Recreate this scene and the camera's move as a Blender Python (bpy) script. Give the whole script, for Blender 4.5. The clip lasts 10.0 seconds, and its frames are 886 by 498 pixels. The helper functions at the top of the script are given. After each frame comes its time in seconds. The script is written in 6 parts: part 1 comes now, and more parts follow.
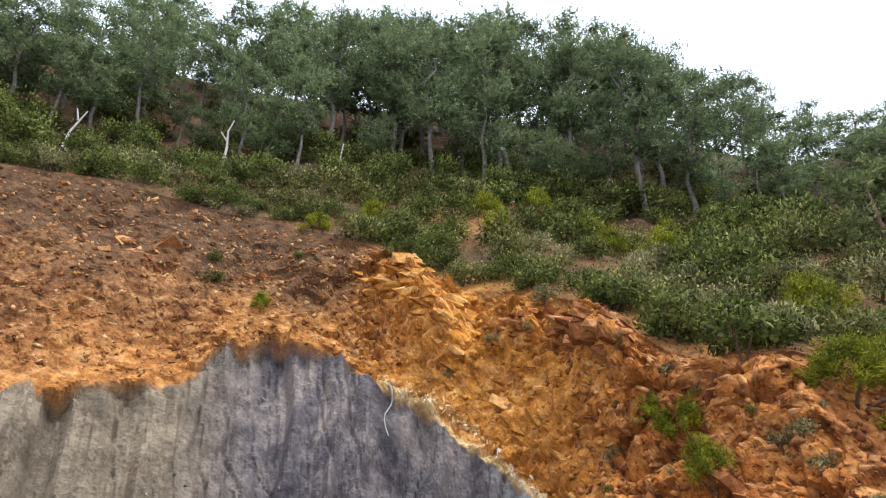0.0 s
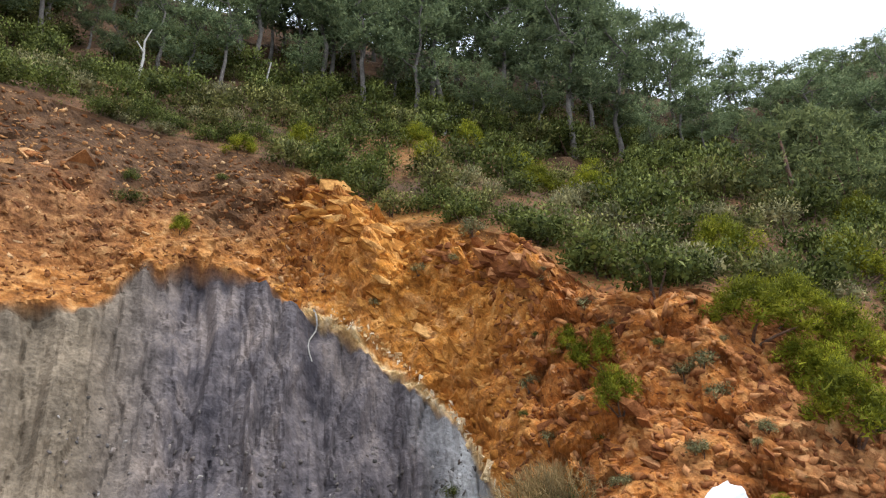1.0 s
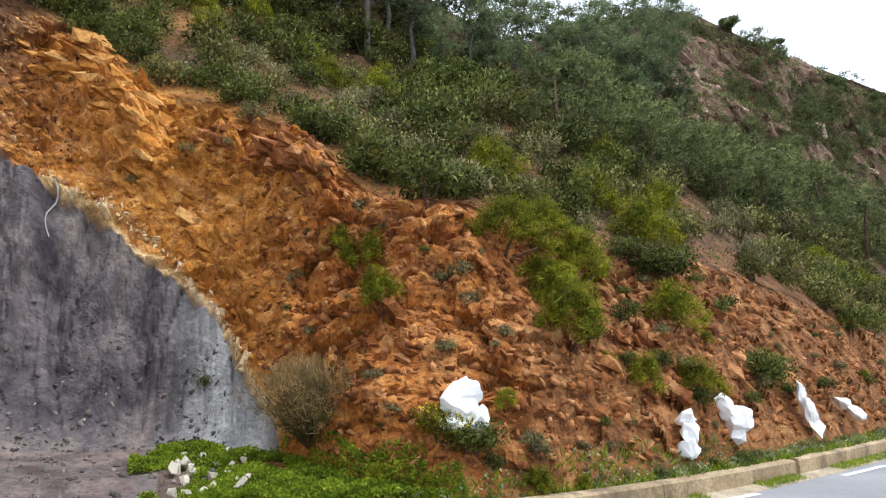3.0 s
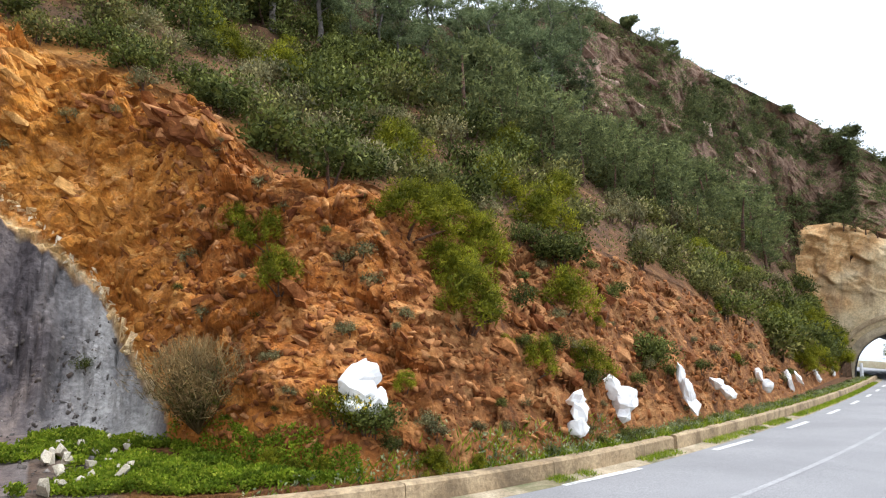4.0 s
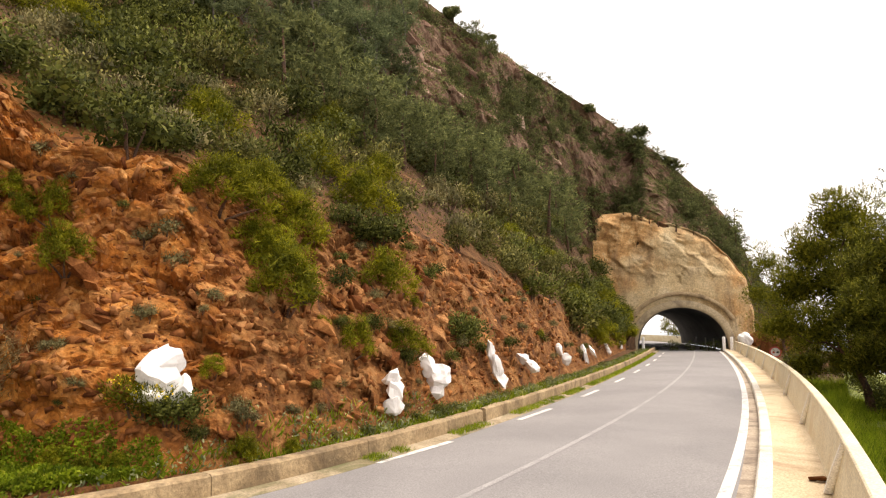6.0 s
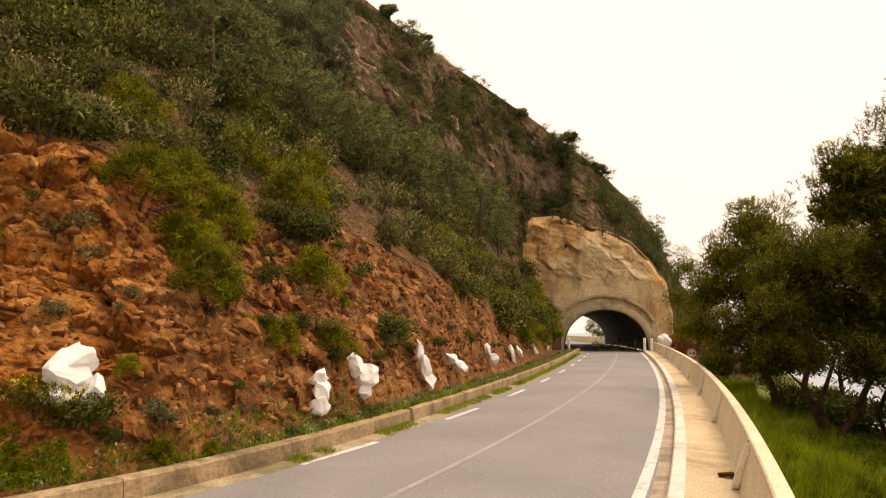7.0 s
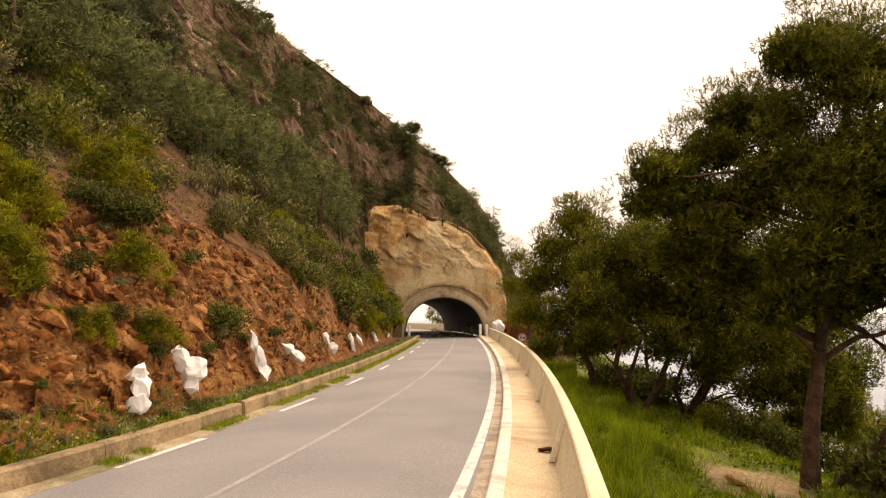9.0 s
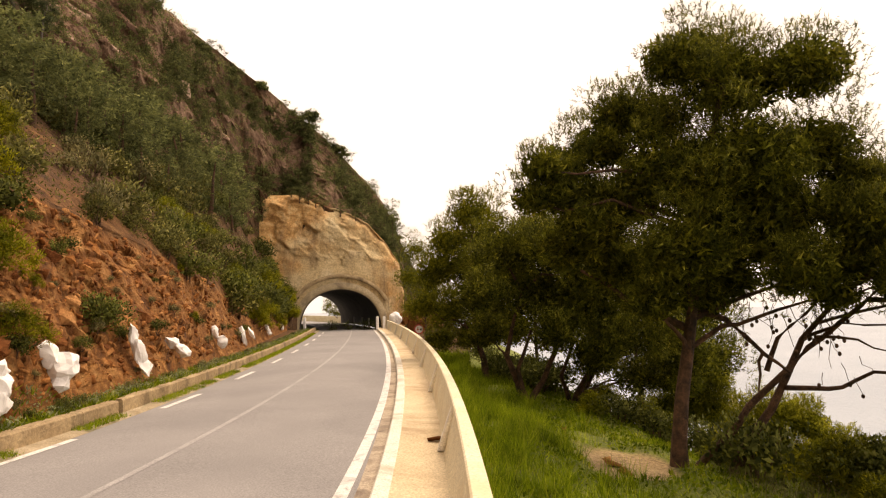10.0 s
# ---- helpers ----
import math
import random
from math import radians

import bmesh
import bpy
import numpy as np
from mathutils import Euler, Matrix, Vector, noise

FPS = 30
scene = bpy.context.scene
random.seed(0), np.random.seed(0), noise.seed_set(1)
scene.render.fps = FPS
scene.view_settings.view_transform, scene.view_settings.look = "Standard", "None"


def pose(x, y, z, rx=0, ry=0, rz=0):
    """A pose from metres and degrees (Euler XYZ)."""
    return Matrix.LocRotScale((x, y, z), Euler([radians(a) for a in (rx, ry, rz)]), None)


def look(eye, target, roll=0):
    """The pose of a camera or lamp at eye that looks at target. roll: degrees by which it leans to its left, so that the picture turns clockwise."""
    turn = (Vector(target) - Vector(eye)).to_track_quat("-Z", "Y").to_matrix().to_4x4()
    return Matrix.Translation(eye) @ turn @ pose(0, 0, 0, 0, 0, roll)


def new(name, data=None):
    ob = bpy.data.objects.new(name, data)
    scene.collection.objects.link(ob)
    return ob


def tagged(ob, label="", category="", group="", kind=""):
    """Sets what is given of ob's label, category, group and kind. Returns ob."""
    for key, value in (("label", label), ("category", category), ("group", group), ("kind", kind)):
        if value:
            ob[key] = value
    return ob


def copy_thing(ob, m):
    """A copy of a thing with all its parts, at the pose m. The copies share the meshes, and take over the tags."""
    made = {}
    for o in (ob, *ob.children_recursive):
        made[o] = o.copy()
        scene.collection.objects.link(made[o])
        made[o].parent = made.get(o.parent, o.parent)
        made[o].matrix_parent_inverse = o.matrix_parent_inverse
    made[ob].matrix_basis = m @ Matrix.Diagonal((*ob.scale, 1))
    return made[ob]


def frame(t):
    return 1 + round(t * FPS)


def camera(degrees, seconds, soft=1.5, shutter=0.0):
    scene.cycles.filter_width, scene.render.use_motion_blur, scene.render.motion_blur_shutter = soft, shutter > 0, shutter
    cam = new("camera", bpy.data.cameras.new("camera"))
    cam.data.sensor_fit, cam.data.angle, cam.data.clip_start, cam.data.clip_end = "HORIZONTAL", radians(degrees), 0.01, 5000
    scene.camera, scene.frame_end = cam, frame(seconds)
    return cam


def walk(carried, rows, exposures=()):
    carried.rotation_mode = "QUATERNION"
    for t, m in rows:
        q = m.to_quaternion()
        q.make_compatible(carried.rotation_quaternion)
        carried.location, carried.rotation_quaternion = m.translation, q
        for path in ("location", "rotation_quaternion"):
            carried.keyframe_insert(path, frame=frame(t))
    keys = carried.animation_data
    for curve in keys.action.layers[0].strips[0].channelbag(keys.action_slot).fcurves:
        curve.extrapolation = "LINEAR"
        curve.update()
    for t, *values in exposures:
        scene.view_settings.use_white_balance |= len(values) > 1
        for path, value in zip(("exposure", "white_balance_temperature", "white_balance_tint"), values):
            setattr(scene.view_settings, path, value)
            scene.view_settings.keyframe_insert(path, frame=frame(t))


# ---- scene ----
cam = camera(68.17, 10.0, 1.2)
ROWS = [
    (0.0, 0.0, 0.0, 2.15, 114.435, 0.72, 0.327),
    (0.5, -0.008, 0.026, 2.146, 110.803, 1.296, -3.49),
    (1.0, -0.026, 0.019, 2.142, 108.32, 0.956, -6.364),
    (1.5, -0.068, 0.009, 2.138, 105.048, -0.026, -11.365),
    (2.0, -0.102, 0.032, 2.132, 102.592, -0.226, -17.062),
    (2.5, -0.079, 0.066, 2.124, 100.572, -0.593, -22.129),
    (4.0, 0.012, 0.117, 2.112, 98.283, -0.963, -35.317),
    (4.5, 0.047, 0.135, 2.095, 97.933, -1.216, -39.241),
    (5.0, 0.085, 0.128, 2.09, 97.972, -1.65, -43.542),
    (5.5, 0.116, 0.119, 2.074, 97.268, -0.174, -47.252),
    (7.0, 0.164, 0.096, 2.088, 96.841, -0.158, -56.665),
    (7.5, 0.184, 0.092, 2.088, 96.356, 0.394, -59.679),
    (8.0, 0.209, 0.077, 2.085, 96.247, 0.243, -63.651),
    (8.5, 0.223, 0.048, 2.083, 95.982, 0.275, -66.703),
    (9.0, 0.25, 0.014, 2.082, 95.776, 0.724, -70.303),
    (9.5, 0.277, -0.034, 2.069, 95.444, 0.518, -74.949),
    (10.0, 0.288, -0.078, 2.071, 94.972, 0.859, -79.12),
]
EXPOSURES = [(0.0, 0.4, 5850, 9), (1.5, 0.16, 5850, 9), (2.5, 0.14, 5850, 9), (4.0, 0.2, 6000, 10), (5.5, 0.28, 6550, 13), (6.8, -0.45, 9900, 23), (8.0, -0.34, 9900, 23), (10.0, -0.28, 9900, 23)]
walk(cam, [(t, pose(*row)) for t, *row in ROWS], EXPOSURES)

# ---- light: a bright overcast sky, brightest over the sea ----
SUN_AZ, SUN_EL = 125.0, 66.0          # degrees clockwise from +y, degrees up
world = bpy.data.worlds.new("overcast_sky")
scene.world = world
world.use_nodes = True
wn, wl = world.node_tree.nodes, world.node_tree.links
sky = wn.new("ShaderNodeTexSky")
sky.sky_type, sky.sun_disc = "NISHITA", False
sky.sun_elevation, sky.sun_rotation = radians(SUN_EL), radians(SUN_AZ)
sky.air_density, sky.dust_density, sky.ozone_density = 1.0, 6.0, 1.0
pale = wn.new("ShaderNodeHueSaturation")
pale.inputs["Saturation"].default_value = 0.15
wl.new(sky.outputs[0], pale.inputs["Color"])
cloud = wn.new("ShaderNodeBackground")                # the closed layer of cloud
cloud.inputs["Color"].default_value = (0.93, 0.98, 1.06, 1.0)
cloud.inputs["Strength"].default_value = 1.42
wl.new(pale.outputs[0], wn["Background"].inputs["Color"])
wn["Background"].inputs["Strength"].default_value = 0.05
both = wn.new("ShaderNodeAddShader")
wl.new(wn["Background"].outputs[0], both.inputs[0])
wl.new(cloud.outputs[0], both.inputs[1])
wl.new(both.outputs[0], wn["World Output"].inputs["Surface"])
sun = new("sun", bpy.data.lights.new("sun", "SUN"))
sun.data.energy, sun.data.angle, sun.data.color = 2.4, radians(26), (1.0, 0.96, 0.9)
a, e = radians(SUN_AZ), radians(SUN_EL)
sun.matrix_world = look((0, 0, 60), (-20 * math.sin(a) * math.cos(e), -20 * math.cos(a) * math.cos(e), 60 - 20 * math.sin(e)))


# ---- materials ----
def nodes_of(name):
    m = bpy.data.materials.new(name)
    m.use_nodes = True
    nt = m.node_tree
    return m, nt.nodes, nt.links, nt.nodes["Principled BSDF"]


def add(ns, kind, **inputs):
    n = ns.new("ShaderNode" + kind)
    for key, value in inputs.items():
        n.inputs[key.replace("_", " ")].default_value = value
    return n


def noise_tex(ns, ls, coord, scale, detail=6.0, rough=0.6, distort=0.0):
    n = add(ns, "TexNoise", Scale=scale, Detail=detail, Roughness=rough, Distortion=distort)
    if coord is not None:
        ls.new(coord, n.inputs["Vector"])
    return n.outputs["Fac"]


def ramp(ns, ls, fac, stops):
    r = ns.new("ShaderNodeValToRGB")
    while len(r.color_ramp.elements) < len(stops):
        r.color_ramp.elements.new(0.5)
    for el, (pos, col) in zip(r.color_ramp.elements, stops):
        el.position = pos
        el.color = (*col, 1.0) if len(col) == 3 else col
    ls.new(fac, r.inputs["Fac"])
    return r.outputs["Color"]


def mixed(ns, ls, fac, a, b, mode="MIX"):
    m = ns.new("ShaderNodeMix")
    m.data_type, m.blend_type = "RGBA", mode
    for sock, val in ((m.inputs[0], fac), (m.inputs[6], a), (m.inputs[7], b)):
        if isinstance(val, (int, float)):
            sock.default_value = val
        elif isinstance(val, tuple):
            sock.default_value = (*val, 1.0)
        else:
            ls.new(val, sock)
    return m.outputs[2]


def bumped(ns, ls, bsdf, height, strength, distance):
    b = add(ns, "Bump", Strength=strength, Distance=distance)
    ls.new(height, b.inputs["Height"])
    ls.new(b.outputs[0], bsdf.inputs["Normal"])
    return b


def grainy(name, dark, light, scale, rough=0.9, bump=0.4, dist=0.02, fine=18.0, stain=None):
    """A rough surface with grain at two scales."""
    m, ns, ls, bs = nodes_of(name)
    co = ns.new("ShaderNodeTexCoord").outputs["Object"]
    big = noise_tex(ns, ls, co, scale, 5, 0.6, 0.4)
    small = noise_tex(ns, ls, co, scale * fine, 6, 0.7)
    col = ramp(ns, ls, big, [(0.3, dark), (0.7, light)])
    speck = ramp(ns, ls, small, [(0.3, (0.55, 0.55, 0.55)), (0.7, (1.25, 1.25, 1.25))])
    col = mixed(ns, ls, 1.0, col, speck, "MULTIPLY")
    if stain:
        blot = ramp(ns, ls, noise_tex(ns, ls, co, scale * 0.45, 4, 0.7, 1.0), [(0.5, (0, 0, 0)), (0.68, (1, 1, 1))])
        col = mixed(ns, ls, blot, col, stain)
    ls.new(col, bs.inputs["Base Color"])
    bs.inputs["Roughness"].default_value = rough
    bumped(ns, ls, bs, small, bump, dist)
    return m


def leafy(name, dark, light, tip=None, through_light=0.3):
    """Leaves: each leaf and each plant differs a little; light passes through."""
    m, ns, ls, bs = nodes_of(name)
    geo = ns.new("ShaderNodeNewGeometry")
    per_plant = ns.new("ShaderNodeObjectInfo").outputs["Random"]
    mean = [(a + b) / 2 for a, b in zip(dark, light)]
    calm = lambda c, k: tuple(m_ + (x - m_) * k for x, m_ in zip(c, mean))
    stops = [(0.0, calm(dark, 0.75)), (0.8, calm(light, 0.8))] + ([(1.0, calm(tip, 0.62))] if tip else [])
    col = ramp(ns, ls, geo.outputs["Random Per Island"], stops)
    hs = add(ns, "HueSaturation")
    mr = add(ns, "MapRange", To_Min=0.72, To_Max=1.3)
    ls.new(per_plant, mr.inputs["Value"])
    ls.new(mr.outputs[0], hs.inputs["Value"])
    ls.new(col, hs.inputs["Color"])
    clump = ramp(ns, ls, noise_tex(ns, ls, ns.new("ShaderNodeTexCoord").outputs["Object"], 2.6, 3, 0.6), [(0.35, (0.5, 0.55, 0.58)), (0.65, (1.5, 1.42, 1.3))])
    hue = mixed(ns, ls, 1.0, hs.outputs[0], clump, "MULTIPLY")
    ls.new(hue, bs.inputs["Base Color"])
    bs.inputs["Roughness"].default_value = 0.75
    bs.inputs["Specular IOR Level"].default_value = 0.1
    tr = ns.new("ShaderNodeBsdfTranslucent")
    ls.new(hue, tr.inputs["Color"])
    mx = add(ns, "MixShader", Fac=through_light)
    ls.new(bs.outputs[0], mx.inputs[1])
    ls.new(tr.outputs[0], mx.inputs[2])
    ls.new(mx.outputs[0], ns["Material Output"].inputs["Surface"])
    return m


def ns_colour(ns, ls, coord):
    """A slow noise that warps a pattern."""
    n = add(ns, "TexNoise", Scale=1.2, Detail=3.0)
    ls.new(coord, n.inputs["Vector"])
    return n.outputs["Color"]


def hillside_material():
    """Orange cut slope, grey shale, pale crust along their contact, litter under the scrub."""
    m, ns, ls, bs = nodes_of("hillside_earth")
    co = ns.new("ShaderNodeTexCoord").outputs["Object"]
    zone = ns.new("ShaderNodeSeparateColor")
    at = ns.new("ShaderNodeAttribute")
    at.attribute_name = "zones"
    ls.new(at.outputs["Color"], zone.inputs[0])
    kind = ns.new("ShaderNodeSeparateColor")
    at2 = ns.new("ShaderNodeAttribute")
    at2.attribute_name = "beds"
    ls.new(at2.outputs["Color"], kind.inputs[0])
    big = noise_tex(ns, ls, co, 0.45, 6, 0.62, 0.6)
    mid = noise_tex(ns, ls, co, 2.2, 7, 0.68, 0.5)
    fine = noise_tex(ns, ls, co, 11.0, 8, 0.72, 0.3)
    bedding = add(ns, "Mapping", Rotation=(0.55, 0.4, 0.3), Scale=(1.0, 1.0, 2.6))
    ls.new(mixed(ns, ls, 0.12, co, ns_colour(ns, ls, co)), bedding.inputs["Vector"])
    vor = add(ns, "TexVoronoi", Scale=2.9, Randomness=1.0)
    ls.new(bedding.outputs[0], vor.inputs["Vector"])
    red = ramp(ns, ls, mid, [(0.32, (0.095, 0.032, 0.01)), (0.5, (0.36, 0.124, 0.023)), (0.7, (0.58, 0.28, 0.08))])
    ochre = ramp(ns, ls, mid, [(0.3, (0.2, 0.072, 0.012)), (0.5, (0.5, 0.205, 0.03)), (0.7, (0.72, 0.4, 0.12))])
    brown = ramp(ns, ls, mid, [(0.3, (0.06, 0.027, 0.012)), (0.5, (0.145, 0.068, 0.028)), (0.7, (0.29, 0.165, 0.078))])
    warm = mixed(ns, ls, kind.outputs[0], red, ochre)
    warm = mixed(ns, ls, kind.outputs[1], warm, brown)
    chips = add(ns, "TexVoronoi", Scale=8.5, Randomness=1.0)
    ls.new(bedding.outputs[0], chips.inputs["Vector"])
    # bare tan rock faces show through the soil in patches
    bare = ramp(ns, ls, noise_tex(ns, ls, co, 1.05, 5, 0.7, 1.2), [(0.52, (0, 0, 0)), (0.6, (0.6, 0.6, 0.6))])
    tan = ramp(ns, ls, mid, [(0.3, (0.24, 0.1, 0.03)), (0.55, (0.54, 0.28, 0.1)), (0.75, (0.7, 0.48, 0.23))])
    dull = add(ns, "MapRange", To_Min=1.0, To_Max=0.35)
    ls.new(kind.outputs[1], dull.inputs["Value"])
    warm = mixed(ns, ls, mixed(ns, ls, 1.0, bare, dull.outputs[0], "MULTIPLY"), warm, tan)
    blocks = ramp(ns, ls, vor.outputs["Color"], [(0.0, (0.6, 0.56, 0.54)), (0.6, (1.05, 1.0, 0.98)), (1.0, (1.45, 1.45, 1.45))])
    warm = mixed(ns, ls, 0.5, warm, blocks, "MULTIPLY")
    far_rock = ramp(ns, ls, mid, [(0.3, (0.1, 0.058, 0.04)), (0.52, (0.25, 0.15, 0.1)), (0.72, (0.4, 0.28, 0.2))])
    warm = mixed(ns, ls, at2.outputs["Alpha"], warm, far_rock)
    # shale: streaks run down the face
    mp = add(ns, "Mapping", Scale=(1.0, 1.0, 0.2))
    ls.new(co, mp.inputs["Vector"])
    streak = noise_tex(ns, ls, mp.outputs[0], 1.0, 8, 0.62, 0.35)
    shale = ramp(ns, ls, streak, [(0.34, (0.042, 0.036, 0.04)), (0.5, (0.115, 0.096, 0.094)), (0.68, (0.22, 0.175, 0.15))])
    pale = ramp(ns, ls, streak, [(0.3, (0.1, 0.077, 0.052)), (0.7, (0.235, 0.18, 0.12))])
    shale = mixed(ns, ls, kind.outputs[2], shale, pale)
    clay = ramp(ns, ls, streak, [(0.3, (0.19, 0.18, 0.175)), (0.7, (0.46, 0.44, 0.41))])
    shale = mixed(ns, ls, at.outputs["Alpha"], shale, clay)
    shale = mixed(ns, ls, 0.35, shale, ramp(ns, ls, chips.outputs["Color"], [(0.0, (0.6, 0.6, 0.62)), (0.85, (1.2, 1.2, 1.2)), (1.0, (1.5, 1.45, 1.4))]), "MULTIPLY")
    col = mixed(ns, ls, zone.outputs[0], warm, shale)
    crust = ramp(ns, ls, mid, [(0.35, (0.46, 0.27, 0.09)), (0.5, (0.66, 0.47, 0.22)), (0.65, (0.84, 0.73, 0.5))])
    col = mixed(ns, ls, zone.outputs[1], col, crust)
    litter = ramp(ns, ls, mid, [(0.3, (0.035, 0.02, 0.011)), (0.55, (0.085, 0.046, 0.022)), (0.75, (0.17, 0.085, 0.042))])
    col = mixed(ns, ls, zone.outputs[2], col, litter)
    speck = ramp(ns, ls, fine, [(0.3, (0.5, 0.5, 0.5)), (0.5, (1.02, 1.02, 1.02)), (0.7, (1.5, 1.5, 1.5))])
    col = mixed(ns, ls, 0.85, col, speck, "MULTIPLY")
    ls.new(col, bs.inputs["Base Color"])
    bs.inputs["Roughness"].default_value = 0.92
    bs.inputs["Specular IOR Level"].default_value = 0.2
    height = fine
    for source, share in ((mid, 1.2), (vor.outputs["Color"], 0.8), (chips.outputs["Color"], 0.4)):
        sm = add(ns, "Math")
        sm.operation = "MULTIPLY_ADD"
        ls.new(source, sm.inputs[0])
        sm.inputs[1].default_value = share
        ls.new(height, sm.inputs[2])
        height = sm.outputs[0]
    bumped(ns, ls, bs, height, 0.8, 0.05)
    return m


def whitewash():
    """Thick lime paint, thin and dirty in a few cracks."""
    m, ns, ls, bs = nodes_of("whitewash_on_rock")
    co = ns.new("ShaderNodeTexCoord").outputs["Object"]
    crack = noise_tex(ns, ls, co, 5.0, 6, 0.7, 1.5)
    ls.new(ramp(ns, ls, crack, [(0.3, (0.5, 0.44, 0.37)), (0.38, (0.84, 0.83, 0.81)), (0.6, (0.92, 0.92, 0.91))]), bs.inputs["Base Color"])
    bs.inputs["Roughness"].default_value = 0.85
    bumped(ns, ls, bs, noise_tex(ns, ls, co, 14.0, 5, 0.6), 0.4, 0.01)
    return m


M_HILL = hillside_material()
M_ASPHALT = grainy("worn_asphalt", (0.225, 0.22, 0.222), (0.3, 0.292, 0.292), 0.35, 0.75, 0.25, 0.004, 120.0)
M_PAINT = grainy("worn_road_paint", (0.68, 0.67, 0.65), (0.85, 0.84, 0.82), 6.0, 0.6, 0.15, 0.003, 14.0, (0.32, 0.31, 0.3))
M_CENTRE = grainy("faded_road_paint", (0.3, 0.295, 0.295), (0.42, 0.41, 0.41), 1.3, 0.7, 0.15, 0.003, 30.0, (0.25, 0.245, 0.245))
M_KERB = grainy("whitewashed_kerb", (0.74, 0.7, 0.6), (0.86, 0.83, 0.76), 1.6, 0.8, 0.3, 0.006, 22.0, (0.45, 0.38, 0.28))
M_RIB = grainy("fresh_white_paint", (0.86, 0.84, 0.78), (0.93, 0.92, 0.88), 2.0, 0.75, 0.15, 0.004, 20.0)
M_WALK = grainy("sandy_concrete_walk", (0.6, 0.47, 0.3), (0.78, 0.65, 0.45), 1.2, 0.9, 0.4, 0.008, 26.0, (0.4, 0.28, 0.17))
M_PARAPET = grainy("cream_parapet_paint", (0.78, 0.68, 0.47), (0.88, 0.8, 0.6), 1.4, 0.8, 0.25, 0.006, 24.0, (0.68, 0.55, 0.35))
M_WALL = grainy("ochre_stained_concrete", (0.28, 0.19, 0.1), (0.52, 0.39, 0.23), 1.6, 0.92, 0.8, 0.03, 9.0, (0.15, 0.105, 0.06))
M_VAULT = grainy("dark_vault_concrete", (0.06, 0.055, 0.05), (0.14, 0.13, 0.12), 0.5, 0.9, 0.4, 0.03, 12.0)
M_WHITE = whitewash()
M_GREYROCK = grainy("pale_limestone", (0.4, 0.34, 0.24), (0.68, 0.61, 0.48), 1.0, 0.9, 0.6, 0.02, 9.0)
M_BARK = grainy("pine_bark", (0.045, 0.023, 0.013), (0.21, 0.108, 0.06), 5.0, 0.95, 1.0, 0.06, 5.0, (0.03, 0.02, 0.014))
M_GREYBARK = grainy("grey_pine_bark", (0.07, 0.056, 0.045), (0.2, 0.17, 0.14), 4.0, 0.95, 0.8, 0.04, 6.0)
M_PALEBARK = grainy("bleached_dead_wood", (0.3, 0.27, 0.23), (0.5, 0.46, 0.4), 3.0, 0.9, 0.5, 0.02, 9.0)
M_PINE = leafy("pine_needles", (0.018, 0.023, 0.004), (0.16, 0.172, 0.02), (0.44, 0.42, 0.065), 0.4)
# pine needles again, brighter and yellower: sunlight put into the colour
M_LITPINE = leafy("sunlit_pine_needles", (0.045, 0.053, 0.006), (0.27, 0.275, 0.022), (0.52, 0.49, 0.06), 0.45)
M_FARPINE = leafy("hill_pine_needles", (0.06, 0.076, 0.03), (0.175, 0.195, 0.075), (0.29, 0.3, 0.12), 0.45)
# the wood's needles are paler and bluer, with haze mixed into their colour
M_WOODPINE = leafy("hazy_wood_pine_needles", (0.095, 0.125, 0.06), (0.175, 0.21, 0.1), (0.26, 0.29, 0.14), 0.4)
M_SHRUB = leafy("lentisk_leaves", (0.022, 0.031, 0.007), (0.125, 0.14, 0.03), (0.23, 0.24, 0.075))
M_GREYSHRUB = leafy("grey_cistus_leaves", (0.132, 0.114, 0.045), (0.240, 0.216, 0.102), (0.312, 0.288, 0.168))
M_LIME = leafy("sapling_needles", (0.07, 0.082, 0.006), (0.25, 0.25, 0.016), (0.38, 0.35, 0.035), 0.4)
M_OLIVE = leafy("olive_scrub_leaves", (0.03, 0.032, 0.009), (0.17, 0.165, 0.045), (0.34, 0.31, 0.12))
M_GRASS = leafy("fresh_grass", (0.065, 0.115, 0.008), (0.24, 0.32, 0.022), (0.48, 0.47, 0.07), 0.45)
M_HERB = leafy("grey_green_herb_leaves", (0.1, 0.13, 0.06), (0.25, 0.28, 0.15), (0.36, 0.38, 0.24))
M_DRY = leafy("dry_twigs", (0.12, 0.08, 0.035), (0.27, 0.19, 0.085), (0.4, 0.3, 0.15), 0.2)
M_FLOWER = leafy("yellow_flowers", (0.55, 0.4, 0.02), (0.8, 0.62, 0.05), None, 0.2)


# ---- mesh helpers ----
def mesh_from(name, verts, faces, mat=None, smooth=False):
    """verts (n, 3) and faces (m, 3 or 4), both arrays."""
    me = bpy.data.meshes.new(name)
    verts, faces = np.asarray(verts, dtype=np.float32), np.asarray(faces, dtype=np.int32)
    n, k = faces.shape
    me.vertices.add(len(verts))
    me.vertices.foreach_set("co", verts.ravel())
    me.loops.add(n * k)
    me.loops.foreach_set("vertex_index", faces.ravel())
    me.polygons.add(n)
    me.polygons.foreach_set("loop_start", np.arange(0, n * k, k, dtype=np.int32))
    if smooth:
        me.polygons.foreach_set("use_smooth", np.ones(n, dtype=bool))
    me.update(calc_edges=True)
    if mat:
        me.materials.append(mat)
    return me


